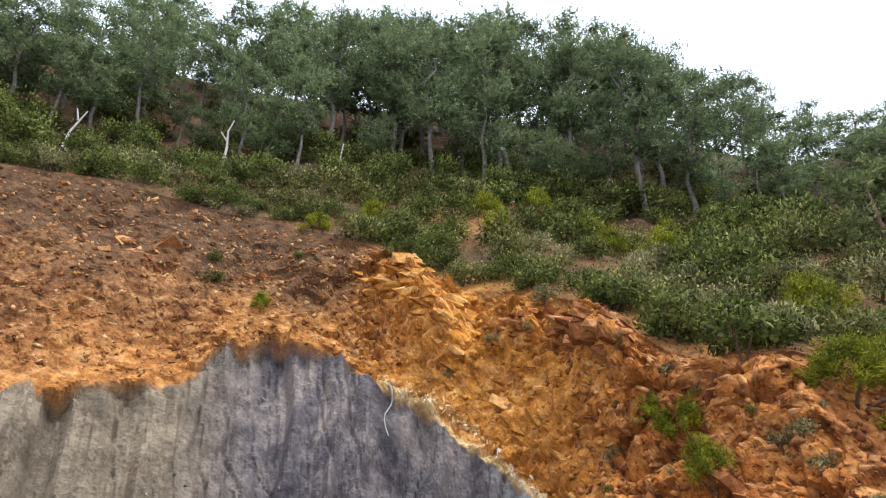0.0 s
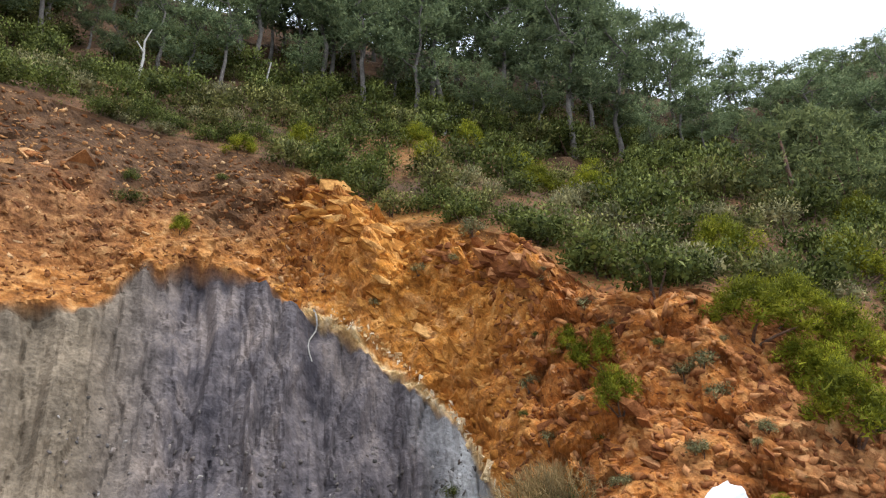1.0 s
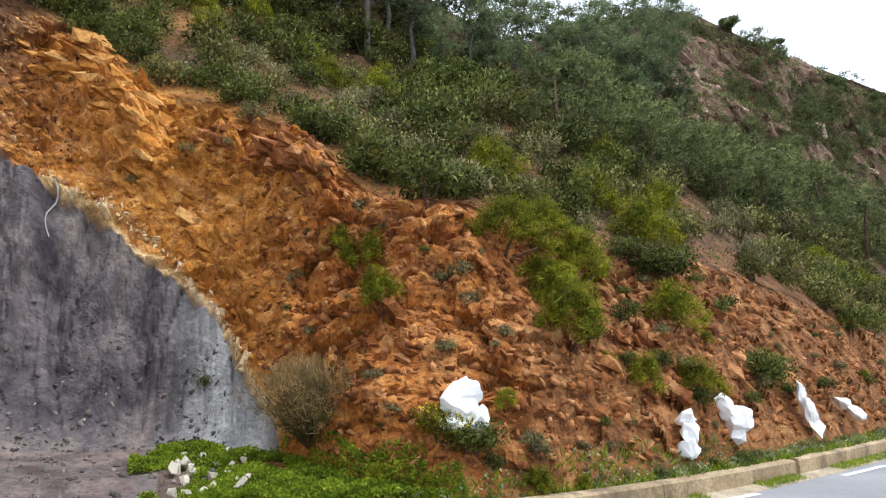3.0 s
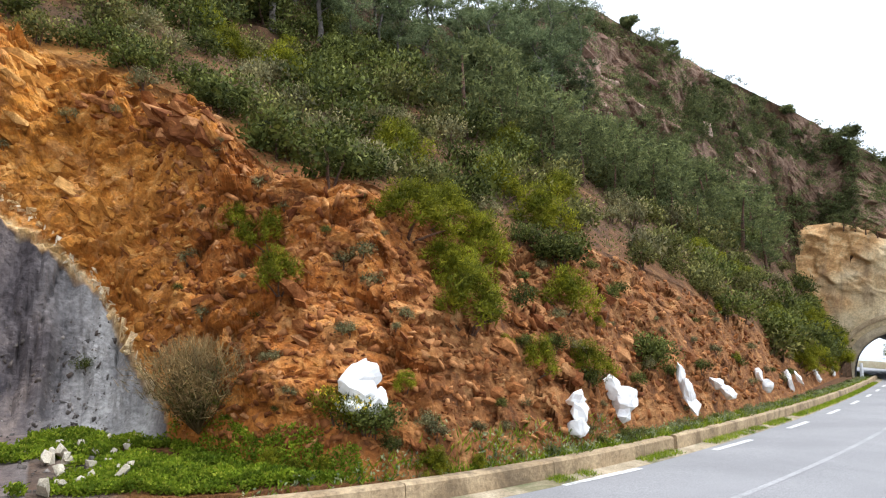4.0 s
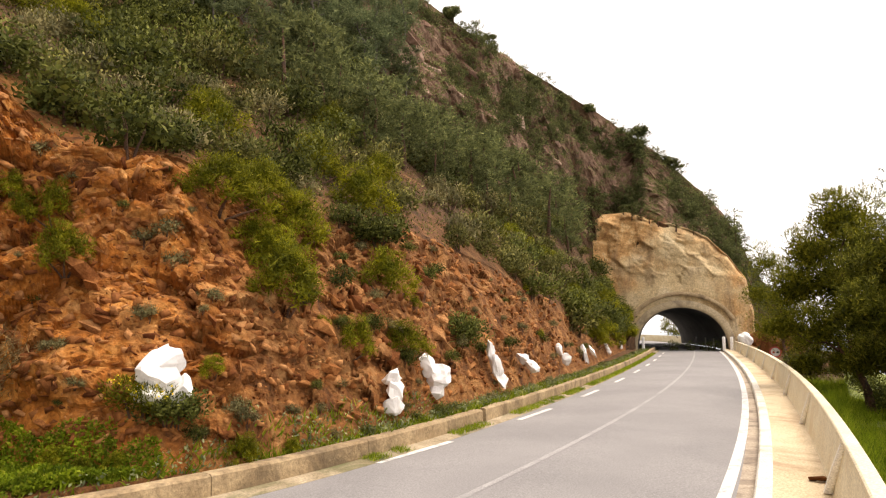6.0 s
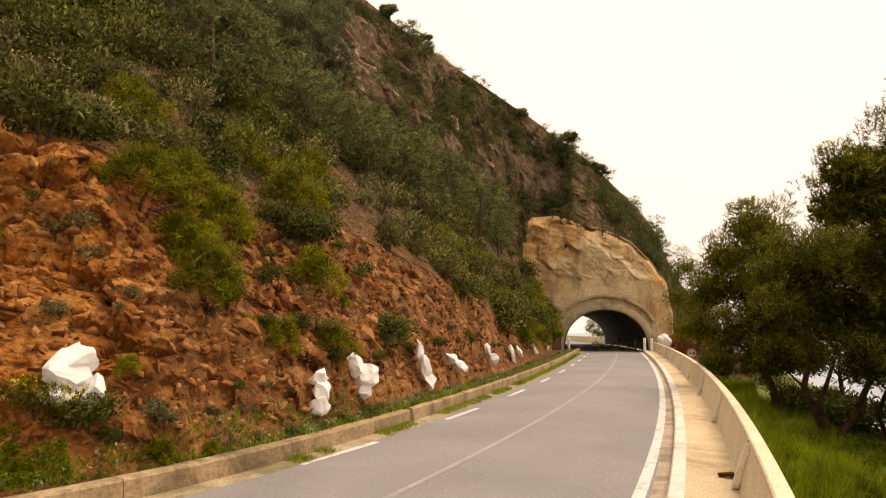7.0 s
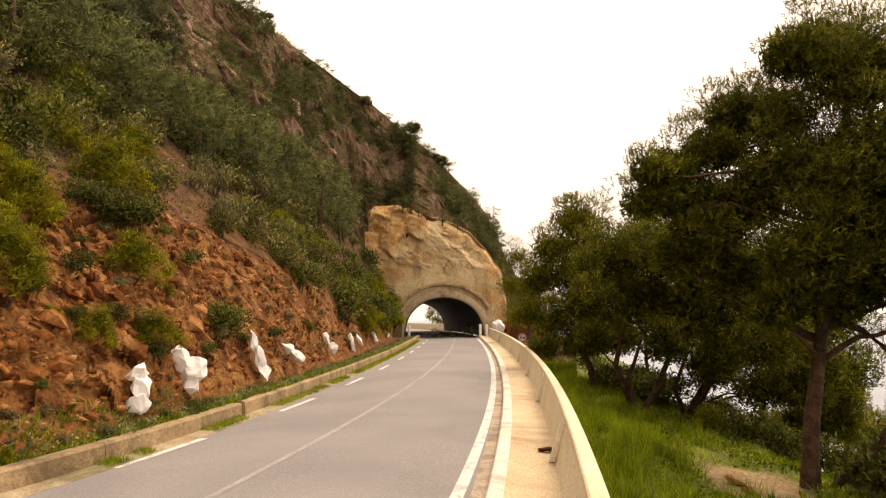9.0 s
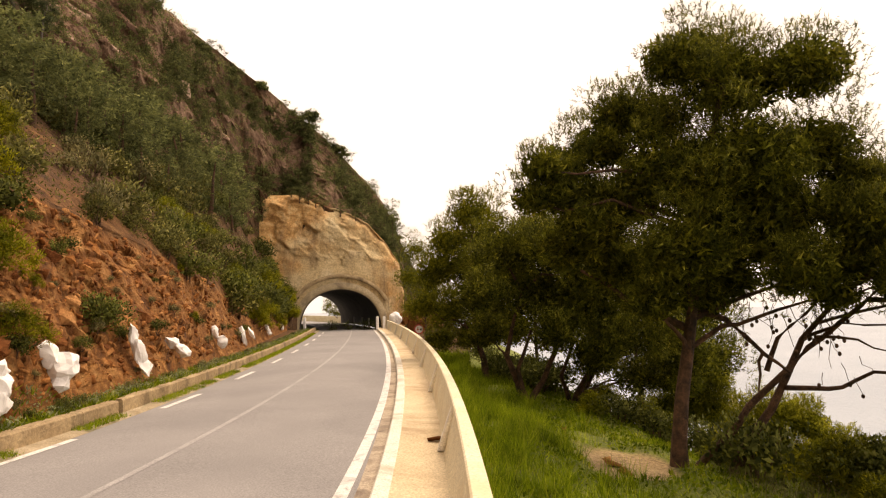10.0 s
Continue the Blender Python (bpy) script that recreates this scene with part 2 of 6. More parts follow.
def rounded_light(me, lumps, share=0.7):
    """Turn a crown's leaves outward and let their normals follow the masses they grow on."""
    lumps = np.asarray(lumps, float)
    n = len(me.polygons)
    mid, nor = np.empty(n * 3), np.empty(n * 3)
    me.polygons.foreach_get("center", mid)
    me.polygons.foreach_get("normal", nor)
    mid, nor = mid.reshape(-1, 3), nor.reshape(-1, 3)
    out = np.empty_like(mid)
    for i in range(0, n, 20000):
        d = mid[i:i + 20000, None, :] - lumps[None, :, :3]
        far = np.linalg.norm(d, axis=2) / lumps[None, :, 3]
        near = far.argmin(1)
        out[i:i + 20000] = d[np.arange(len(near)), near] / lumps[near, 3:4]
    out += np.array([0, 0, 0.25])
    out /= np.maximum(np.linalg.norm(out, axis=1, keepdims=True), 1e-6)
    wrong = (nor * out).sum(1) < 0
    nor[wrong] *= -1
    per = len(me.loops) // n
    loops = np.empty(len(me.loops), dtype=np.int32)
    me.loops.foreach_get("vertex_index", loops)
    corners = loops.reshape(n, per)
    corners[wrong] = corners[wrong][:, ::-1]
    new_me = bpy.data.meshes.new(me.name)
    co = np.empty(len(me.vertices) * 3)
    me.vertices.foreach_get("co", co)
    new_me.from_pydata(co.reshape(-1, 3).tolist(), [], corners.tolist())
    for m in me.materials:
        new_me.materials.append(m)
    vn = np.zeros((len(co) // 3, 3))
    vn[corners.ravel()] = np.repeat(out * share + nor * (1 - share), per, 0)
    vn /= np.maximum(np.linalg.norm(vn, axis=1, keepdims=True), 1e-6)
    new_me.polygons.foreach_set("use_smooth", np.ones(n, dtype=bool))
    new_me.normals_split_custom_set_from_vertices(vn.tolist())
    return new_me


def piece(name, me, parent=None, label=""):
    ob = new(name, me)
    if parent is not None:
        ob.parent = parent
    if label:
        ob["label"] = label
    return ob


def part(name, bm, mat, parent, label=""):
    me = bpy.data.meshes.new(name)
    bm.to_mesh(me)
    bm.free()
    me.materials.append(mat)
    return piece(name, me, parent, label)


def thing(name, label, category, group="", kind="", at=None):
    ob = new(name)
    ob.empty_display_size = 0.2
    if at is not None:
        ob.matrix_world = at
    return tagged(ob, label, category, group, kind)


def box(bm, lo, hi, bevel=0.0):
    vs = [bm.verts.new((x, y, z)) for x in (lo[0], hi[0]) for y in (lo[1], hi[1]) for z in (lo[2], hi[2])]
    for q in ((0, 1, 3, 2), (4, 6, 7, 5), (0, 4, 5, 1), (2, 3, 7, 6), (0, 2, 6, 4), (1, 5, 7, 3)):
        bm.faces.new([vs[i] for i in q])
    if bevel:
        es = list({e for v in vs for e in v.link_edges})
        bmesh.ops.bevel(bm, geom=es, offset=bevel, segments=2, affect="EDGES")


def grid_faces(rows, cols, closed=False):
    i = np.arange(rows - 1)[:, None] * cols
    j = np.arange(cols if closed else cols - 1)[None, :]
    k = (j + 1) % cols
    return np.stack([i + j, i + k, i + cols + k, i + cols + j], -1).reshape(-1, 4)


# ---- the road's line ----
XS = np.arange(-120.0, 160.0, 0.25)
SLOPE = np.maximum(0.36 - 0.2 * np.exp(-XS / 24.0), -0.05) + 0.011 * np.clip(XS - 57.0, 0, 45)
KY = np.concatenate([[0.0], np.cumsum((SLOPE[1:] + SLOPE[:-1]) * 0.125)])
KY += 1.91 - np.interp(6.76, XS, KY)
EYE_Z = 2.12


def kerb_y(x):
    return np.interp(x, XS, KY)


def slope_at(x):
    return np.interp(x, XS, SLOPE)


def wall_shift(x):
    """How much farther from the kerb the low wall stands where the bay opens."""
    return 0.53 * np.exp(-(np.maximum(x, 1.0) - 6.3) / 3.3)


def on_road(x, v, z=0.0):
    """The point v metres to the hill's side of the walk's kerb, square to the road at x."""
    s = float(slope_at(x))
    c = 1.0 / math.sqrt(1 + s * s)
    return Vector((x - v * s * c, float(kerb_y(x)) + v * c, z))


def side_of(x, y):
    s = slope_at(x)
    return (y - kerb_y(x)) / np.sqrt(1 + s * s)


def strip(name, x0, x1, step, profile, mat, closed=True, follow=99.0):
    """A profile of (v, z) swept along the road from x0 to x1; what lies past follow keeps to the low wall."""
    xs = np.arange(x0, x1 + 1e-6, step)
    pts = np.array([[on_road(x, v + (float(wall_shift(x)) if v > follow else 0.0), z)[:] for v, z in profile] for x in xs]).reshape(-1, 3)
    n = len(profile)
    faces = [tuple(f) for f in grid_faces(len(xs), n, closed)]
    bm = bmesh.new()
    vs = [bm.verts.new(p) for p in pts]
    for f in faces:
        bm.faces.new([vs[i] for i in f])
    if closed:
        bm.faces.new(vs[:n][::-1])
        bm.faces.new(vs[-n:])
    bmesh.ops.recalc_face_normals(bm, faces=bm.faces)
    me = bpy.data.meshes.new(name)
    bm.to_mesh(me)
    bm.free()
    me.materials.append(mat)
    return me


# ---- the hillside ----
# by bearing: foot of the cut, its crest, the edge of the wood, the ridge: distances and angles of height
BEARING = (-60, -40, -30, -20, -10, -4, 2, 7, 14, 20, 27, 33, 40, 48, 56, 60, 63, 65, 66.2, 67.4, 70, 72, 74.5, 76, 78, 81.5)
FOOT = (16, 15.5, 15, 14.3, 13.8, 13.5, 13.5, 13.5, 11.6, 9.7, 9.2, 9.6, 10.6, 12.9, 17.6, 22.8, 30, 42, 56, 61.5, 61.5, 61.7, 62.1, 62.6, 64, 66)
CREST = (25, 25, 24, 23.5, 22, 20.5, 18, 17, 14.8, 13.2, 12.6, 12.9, 14.2, 17, 22.8, 29, 37, 49, 59, 62.3, 62.3, 62.5, 63.1, 63.6, 65.5, 68)
CREST_EL = (25, 26.3, 27.4, 26.3, 25.5, 23.8, 20.8, 20.6, 19.0, 13.8, 13.7, 12.0, 9.6, 8.4, 4.6, 2.0, -0.2, -0.6, -1.0, 9.4, 8.2, 6.5, 3.5, 0, -1.5, -2.5)
WOOD = (32, 32, 32, 32, 32, 32, 32, 31, 30, 29, 29, 29, 31, 36, 42, 50, 60, 62.6, 63, 63.6, 64.1, 65.1, 66.1, 67.1, 70, 72)
WOOD_EL = (27, 28.2, 29, 29.6, 30, 29.8, 29.2, 28.5, 25.6, 24, 22, 21, 19.2, 15, 11, 9.5, 7.0, 2.0, 2.0, 10.0, 8.6, 7.0, 4.2, 1.0, -0.5, -3)
RIDGE = (58, 58, 58, 56, 54, 52, 52, 52, 52, 52, 52, 52, 50, 50, 54, 60, 64, 66, 67.5, 69, 71, 73, 76, 78, 80, 80)
RIDGE_EL = (34, 36, 36.5, 36.5, 36.5, 36, 35.5, 35, 34, 32.5, 29.5, 26.8, 28.2, 28.3, 23.3, 20.9, 18.9, 17.6, 16.5, 15.8, 13.5, 11.4, 8.5, 4.3, 1.5, -4)


def by_bearing(table, az):
    return np.interp(az, BEARING, table)


def smooth_by(table, az):
    k = 1.0 if az < 60 else 0.4
    return sum(by_bearing(table, az + d * k) * 0.2 for d in (-1.6, -0.8, 0, 0.8, 1.6))


def profile_of(az):
    """Knots (r, z) of the ground along one bearing of the hill."""
    r0, r1, r2, r3 = (float(smooth_by(t, az)) for t in (FOOT, CREST, WOOD, RIDGE))
    e1, e2, e3 = (math.tan(radians(float(smooth_by(t, az)))) for t in (CREST_EL, WOOD_EL, RIDGE_EL))
    return r0, r1, r2, r3, EYE_Z + r1 * e1, EYE_Z + r2 * e2, EYE_Z + r3 * e3


def verge_z(x, y):
    """Ground below and beside the road, away from the hill."""
    v = side_of(x, y)
    v = np.where(v > 3, v - wall_shift(x) + 0.45, v)
    left = 0.27 + 0.05 * np.clip(v - 6.1, 0, 6)
    right = -0.15 - 0.16 * np.clip(-v - 0.95, 0, 5) - 0.62 * np.clip(-v - 5.6 - 2.2 * np.clip((15.5 - x) / 4.0, 0, 1), 0, 60)
    z = np.where(v > 6.0, left, np.where(v > -0.95, -0.12, right))
    return np.maximum(z, -34.0)


SHALE_AZ = (-60, -29, -26, -23.5, -21.7, -19.5, -15.7, -13.8, -10.1, -5.6, -0.6, 3.4, 7.2, 9.5, 10.8, 12.5, 14)
SHALE_EL = (10, 11.3, 11.8, 12.2, 13.4, 15.2, 16.5, 16.2, 15.5, 13.1, 11.0, 7.7, 3.8, 0.2, -2.3, -5, -12)


def fbm(p, octaves=4):
    return noise.fractal(p, 1.0, 2.1, octaves)


def ground_column(az, rows):
    """Points, zones and beds along one bearing. rows: how many from knot to knot."""
    r0, r1, r2, r3, z1, z2, z3 = profile_of(az)
    s, c = math.sin(radians(az)), math.cos(radians(az))
    pts, zones, beds = [], [], []
    z0 = float(verge_z(r0 * s, r0 * c)) if az < 66 else -0.12
    fall = float(np.interp(az, (54, 64), (0.45, 1.0)))
    knots = [(0.05, r0, rows[0]), (r0, r1, rows[1]), (r1, r2, rows[2]), (r2, r3, rows[3]), (r3, 1.35 * r3, 6), (1.35 * r3, 400.0, 5)]
    for k, (ra, rb, n) in enumerate(knots):
        for i in range(n):
            f = i / n
            r = ra + (rb - ra) * f
            x, y = r * s, r * c
            dr = dz = near = 0.0
            grey = crust = veg = 0.0
            if k == 0:
                z = float(verge_z(x, y))
                v = float(side_of(x, y))
                if v > 6.3:
                    z += 0.07 * fbm(Vector((x * 1.3, y * 1.3, 3.0)), 3) * min(1.0, (v - 6.3))
                veg = 0.0 if az < 4 else 0.75 if az < 66 else 0.9
                grey = 0.95 * max(0.0, min(1.0, (11 - az) / 3.0))
            elif k == 1:
                g = f ** float(np.interp(az, (8, 16), (1.2, 0.92)))
                z = z0 + (z1 - z0) * g
                el = math.degrees(math.atan2(z - EYE_Z, r))
                edge = float(np.interp(az, SHALE_AZ, SHALE_EL)) + 1.1 * fbm(Vector((az * 0.35, r * 0.4, 0.0)), 3)
                grey = min(1.0, max(0.0, (edge - el) / 0.5 + 0.5))
                near = el - edge
                band = 1.0 if -6 < az < 13 else 0.0
                crust = band * max(0.0, 1 - abs(near - 0.3) / (0.5 + 0.6 * max(0.0, fbm(Vector((az * 1.3, el * 0.9, 9.0)), 2))))
                p = Vector((x, y, z))
                # broken blocks on the orange face, runnels down the shale
                q = Vector((p.x, p.y, p.z * 1.6)) + 0.25 * noise.noise_vector(p * 0.6)
                facets = 0.0
                for freq, size in ((0.5, 0.3), (1.2, 0.55), (2.6, 0.42), (5.0, 0.2)):
                    dist, seeds = noise.voronoi(q * freq)
                    tilt = noise.cell_vector(seeds[0] * 7.3 + Vector((3.1, 1.7, 0.4))) * 2 - Vector((1, 1, 1))
                    facets += size / freq * ((q * freq - seeds[0]).dot(tilt) - 0.15 * max(0.0, 0.25 - (dist[1] - dist[0])) * 4)
                rubble = (1.0 if az > -6 else max(0.35, 1 + (az + 6) / 10)) * float(np.interp(az, (34, 46), (1.0, 0.72)))
                rubble *= 0.55 + 0.75 * max(0.0, min(1.0, 0.5 + 1.6 * fbm(p * 0.5 + Vector((9, 4, 2)), 2)))
                chunk = 0.72 * facets * rubble + 0.45 * fbm(p * 0.33, 3) + 0.06 * fbm(p * 3.0, 3)
                run = fbm(Vector((az * 0.3 + 0.4 * fbm(p * 0.3, 2), z * 0.07, 1.0)), 4)
                gully = abs(fbm(Vector((az * 0.3 + 0.5 * fbm(p * 0.35, 2), z * 0.08, 5.0)), 3))
                flakes = noise.voronoi(Vector((p.x * 3.0, p.y * 3.0, p.z * 1.2)))[0][0]
                ridge = 0.7 * run - 0.3 * max(0.0, 0.08 - gully) * 6 + 0.14 * fbm(p * 1.2, 5) + 0.06 * (0.4 - flakes) + 0.04 * fbm(p * 5.0, 3)
                amp = min(1.0, f * 5) * min(1.0, (1 - f) * 8 + 0.25)
                knoll = sum(big * math.exp(-(((az - a0) / wide) ** 4) - ((f - f0) / 0.13) ** 4) for a0, wide, f0, big in ((-2.0, 3.6, 0.86, 1.0), (8.0, 2.2, 0.84, 0.6), (13.8, 2.6, 0.82, 0.8)))
                chunk += knoll * (0.95 + 0.3 * facets)
                out = (chunk * (1 - grey) + ridge * grey - 0.3 * grey) * amp * (0.8 if r < 12 else 1.0)
                dr, dz = -0.75 * out, 0.55 * out
                veg = max(0.0, min(1.0, (f - 0.93) * 10 + 0.6 * fbm(p * 0.8, 2))) if az < 66 else 0.95
                # dark red soil below the wood's edge
                veg = max(veg, max(0.0, min(0.85, (f - 0.66) * 4.5 + 0.5 * fbm(p * 0.5, 3))) * max(0.0, min(1.0, (-5.5 - az) / 3.0)))
            elif k in (2, 3):
                g = f
                z = z1 + (z2 - z1) * g if k == 2 else z2 + (z3 - z2) * g
                p = Vector((x, y, z))
                rough = 0.35 if k == 2 else 0.9
                crag = 0.0
                if az > 36 and k == 3:
                    rough = 1.2
                    q = p + 0.5 * noise.noise_vector(p * 0.3)
                    for freq, size in ((0.2, 0.5), (0.55, 0.6), (1.3, 0.6)):
                        seeds = noise.voronoi(q * freq)[1]
                        crag += size / freq * (q * freq - seeds[0]).dot(noise.cell_vector(seeds[0] * 7.3 + Vector((3.1, 1.7, 0.4))) * 2 - Vector((1, 1, 1)))
                    crag *= 0.42 * min(1.0, f * 6) * min(1.0, (1 - f) * 8 + 0.4)
                out = crag + rough * (fbm(p * 0.22, 5) + 0.25 * fbm(p * 0.9, 3)) * (min(1.0, f * 4) if k == 2 else min(1.0, (1 - f) * 5 + 0.3))
                dr, dz = (-0.5 * out, 0.8 * out) if crag == 0.0 else (-0.87 * out, 0.45 * out)
                veg = 0.9 + 0.25 * fbm(p * 0.4, 2) - (0.4 * max(0.0, 1 - f * 5) if k == 2 and az > -4 else 0.0)
                if k == 3 and az < 38:
                    veg = max(veg, 0.97)
                if az > 38 and k == 3:
                    veg = 0.55 + 1.2 * fbm(p * 0.16, 4)
            elif k == 4:
                z = z3 - fall * (r - r3)
                veg = 0.9
            else:
                z = max(-33.5, z3 - fall * 0.35 * r3 - (0.06 if az < 55 else 0.5) * (r - 1.35 * r3))
                veg = 0.9
            rr = r + dr
            pts.append((rr * s, rr * c, z + dz))
            # ochre by the contact and on the knoll, dusty brown rubble above the shale, red elsewhere
            blotch = fbm(Vector((x * 0.3, y * 0.3, z * 0.3)), 3)
            ochre = max(0.0, min(1.0, 1.1 - abs(az - 3) / 14.0 + 0.6 * blotch))
            dusty = max(0.0, min(1.0, (-5.0 - az) / 8.0)) * (0.8 if k == 1 else 0.2) + max(0.0, min(0.7, (az - 26) / 16.0 + 0.5 * blotch))
            if k == 1 and az < 0:
                low = max(0.0, min(1.0, 1.25 - near / 6.0 + 0.7 * blotch))
                ochre, dusty = max(ochre * 0.6, low * float(np.interp(az, (-14, -3), (0.45, 1.0)))), dusty * (1 - 0.55 * low)
            upper = min(1.0, max(0.0, (az - 34) / 6.0)) if k in (3, 4) else 0.0
            beds.append((ochre, dusty, max(0.0, min(1.0, (-15.5 - az) / 7.0)), upper))
            blue = 0.0 if k > 1 else max(0.0, min(1.0, (az - 2.0) / 5.0 + 0.5 * blotch)) * max(0.0, min(1.0, (13.5 - az) / 2.0))
            zones.append((grey, min(1.0, crust), max(0.0, min(1.0, veg)), blue))
    return pts, zones, beds


def sea_column(az, radii):
    s, c = math.sin(radians(az)), math.cos(radians(az))
    pts = []
    for r in radii:
        x, y = r * s, r * c
        z = float(verge_z(x, y))
        v = float(side_of(x, y))
        if v < -1.6:
            z += 0.16 * fbm(Vector((x * 0.5, y * 0.5, 0.0)), 4) * min(1.0, (-v - 1.6))
        pts.append((x, y, z))
    return pts


ROWS_BY = (84, 200, 60, 130)
HILL_AZ = np.concatenate([np.arange(-120, -45, 3.0), np.arange(-45, 20, 0.21), np.arange(20, 66, 0.21), np.arange(66, 81.61, 0.4)])


def build_hillside():
    cols = [ground_column(float(az), ROWS_BY) for az in HILL_AZ]
    n = len(cols[0][0])
    pts = np.array([c[0] for c in cols])
    zones = np.array([c[1] for c in cols])
    beds = np.array([c[2] for c in cols])
    faces = grid_faces(len(cols), n)[:, ::-1]
    # leave the tunnel's mouth and bore open
    mid = pts.reshape(-1, 3)[faces].mean(1)
    side = side_of(mid[:, 0], mid[:, 1])
    mouth = (mid[:, 0] > 50) & (mid[:, 2] < 9.5) & (mid[:, 2] > -0.05) & (side > -1.2) & (side < 7.0)
    mouth |= (mid[:, 0] > 52) & (mid[:, 2] < 9.5) & (mid[:, 2] > 1.5) & (side > 6.5) & (side < 8.5)
    mouth |= (mid[:, 0] > 78) & (mid[:, 2] < 9.5) & (mid[:, 2] > -20) & (side > -14) & (side < 9)
    me = mesh_from("hillside", pts.reshape(-1, 3), faces[~mouth], M_HILL, True)
    first = ROWS_BY[0]
    row = (faces[~mouth] % n).min(1)
    upper = first + ROWS_BY[1] + ROWS_BY[2]
    crags = (row >= upper) & (row < upper + ROWS_BY[3]) & (mid[~mouth][:, 0] > 0.75 * mid[~mouth][:, 1])
    me.polygons.foreach_set("use_smooth", ~(((row >= first) & (row < first + ROWS_BY[1])) | crags))
    for name, data in (("zones", zones), ("beds", beds)):
        at = me.color_attributes.new(name, "FLOAT_COLOR", "POINT")
        flat = data.reshape(len(cols) * n, -1)
        at.data.foreach_set("color", flat.astype(np.float32).ravel())
    return tagged(piece("hillside", me), "cut hillside of orange rubble, grey shale and scrubby soil", "hillside", kind="structure")


hillside = build_hillside()
RADII = np.concatenate([[0.05, 0.25], np.arange(0.5, 30, 0.22), np.arange(30, 75, 3.0), [90, 130, 200, 400]])
SEA_AZ = np.concatenate([np.arange(81.6, 122, 0.4), np.arange(122, 237, 4.0), [238.0, 240.0]])
bank_pts = np.array([sea_column(float(az), RADII) for az in SEA_AZ])
BARE = Vector((12.15, -0.95))


def bareness(x, y):
    """How bare the bank's earth is at a place."""
    d = Vector((x, y)) - BARE
    return 1.1 - math.sqrt(d.x * d.x / 1.7 + d.y * d.y / 0.75) + 0.45 * noise.noise(Vector((x * 1.6, y * 1.6, 0)))


def bank_material():
    m, ns, ls, bs = nodes_of("bank_earth")
    co = ns.new("ShaderNodeTexCoord").outputs["Object"]
    at = ns.new("ShaderNodeAttribute")
    at.attribute_name = "bare"
    mid, fine = noise_tex(ns, ls, co, 1.2, 6, 0.65), noise_tex(ns, ls, co, 14.0, 7, 0.7)
    green = ramp(ns, ls, mid, [(0.3, (0.07, 0.095, 0.012)), (0.6, (0.17, 0.2, 0.03)), (0.8, (0.28, 0.24, 0.07))])
    sand = ramp(ns, ls, mid, [(0.3, (0.24, 0.155, 0.075)), (0.7, (0.5, 0.36, 0.19))])
    col = mixed(ns, ls, at.outputs["Color"], green, sand)
    col = mixed(ns, ls, 0.9, col, ramp(ns, ls, fine, [(0.35, (0.45, 0.45, 0.45)), (0.65, (1.4, 1.4, 1.4))]), "MULTIPLY")
    ls.new(col, bs.inputs["Base Color"])
    bs.inputs["Roughness"].default_value = 0.95
    bumped(ns, ls, bs, fine, 0.9, 0.05)
    return m


M_BARE = bank_material()
M_BANK = grainy("grassy_earth", (0.08, 0.1, 0.03), (0.17, 0.18, 0.06), 0.5, 0.95, 0.6, 0.04, 10.0, (0.36, 0.26, 0.15))
bank = tagged(piece("bank", mesh_from("bank", bank_pts.reshape(-1, 3), grid_faces(len(SEA_AZ), len(RADII))[:, ::-1], M_BARE, True)),
              "grassy seaward bank with bare sandy earth below the pines", "bank", kind="structure")


mask = bank.data.color_attributes.new("bare", "FLOAT_COLOR", "POINT")
mask.data.foreach_set("color", np.array([[min(1.0, max(0.0, 4 * bareness(p[0], p[1])))] * 3 + [1.0] for p in bank_pts.reshape(-1, 3)], dtype=np.float32).ravel())


def sea_material():
    m, ns, ls, bs = nodes_of("pale_sea")
    co = ns.new("ShaderNodeTexCoord").outputs["Object"]
    ls.new(ramp(ns, ls, noise_tex(ns, ls, co, 0.02, 3), [(0.3, (0.2, 0.26, 0.32)), (0.7, (0.27, 0.33, 0.39))]), bs.inputs["Base Color"])
    bs.inputs["Roughness"].default_value = 0.3
    bumped(ns, ls, bs, noise_tex(ns, ls, co, 0.5, 6), 0.9, 1.2)
    return m


M_SEA = sea_material()
ang = np.radians(np.arange(0, 360, 5.0))
sea_v = np.concatenate([[[0, 0, -33.0]], np.stack([4500 * np.cos(ang), 4500 * np.sin(ang), np.full(72, -33.0)], 1)])
sea_f = np.array([(0, 1 + i, 1 + (i + 1) % 72) for i in range(72)])
tagged(piece("water", mesh_from("water", sea_v, sea_f, M_SEA)), "calm pale grey sea under haze", "sea", kind="structure")


def ground_at(az, k, f):
    """A place on the hill: bearing, stretch (1 cut, 2 scrub, 3 wood) and the share of that stretch."""
    r0, r1, r2, r3, z1, z2, z3 = profile_of(az)
    z0 = 0.5
    ra, rb, za, zb = ((r0, r1, z0, z1), (r1, r2, z1, z2), (r2, r3, z2, z3))[k - 1]
    r = ra + (rb - ra) * f
    return Vector((r * math.sin(radians(az)), r * math.cos(radians(az)), za + (zb - za) * (f ** 0.92 if k == 1 else f)))


# ---- the road and what borders it ----
road = tagged(piece("road", strip("road", -60, 130, 0.5, [(-0.02, 0.0), (2.8, 0.035), (5.2, 0.0), (5.2, -0.1), (-0.02, -0.1)], M_ASPHALT, follow=4.0)),
              "worn grey asphalt two-lane coast road", "road", kind="structure")


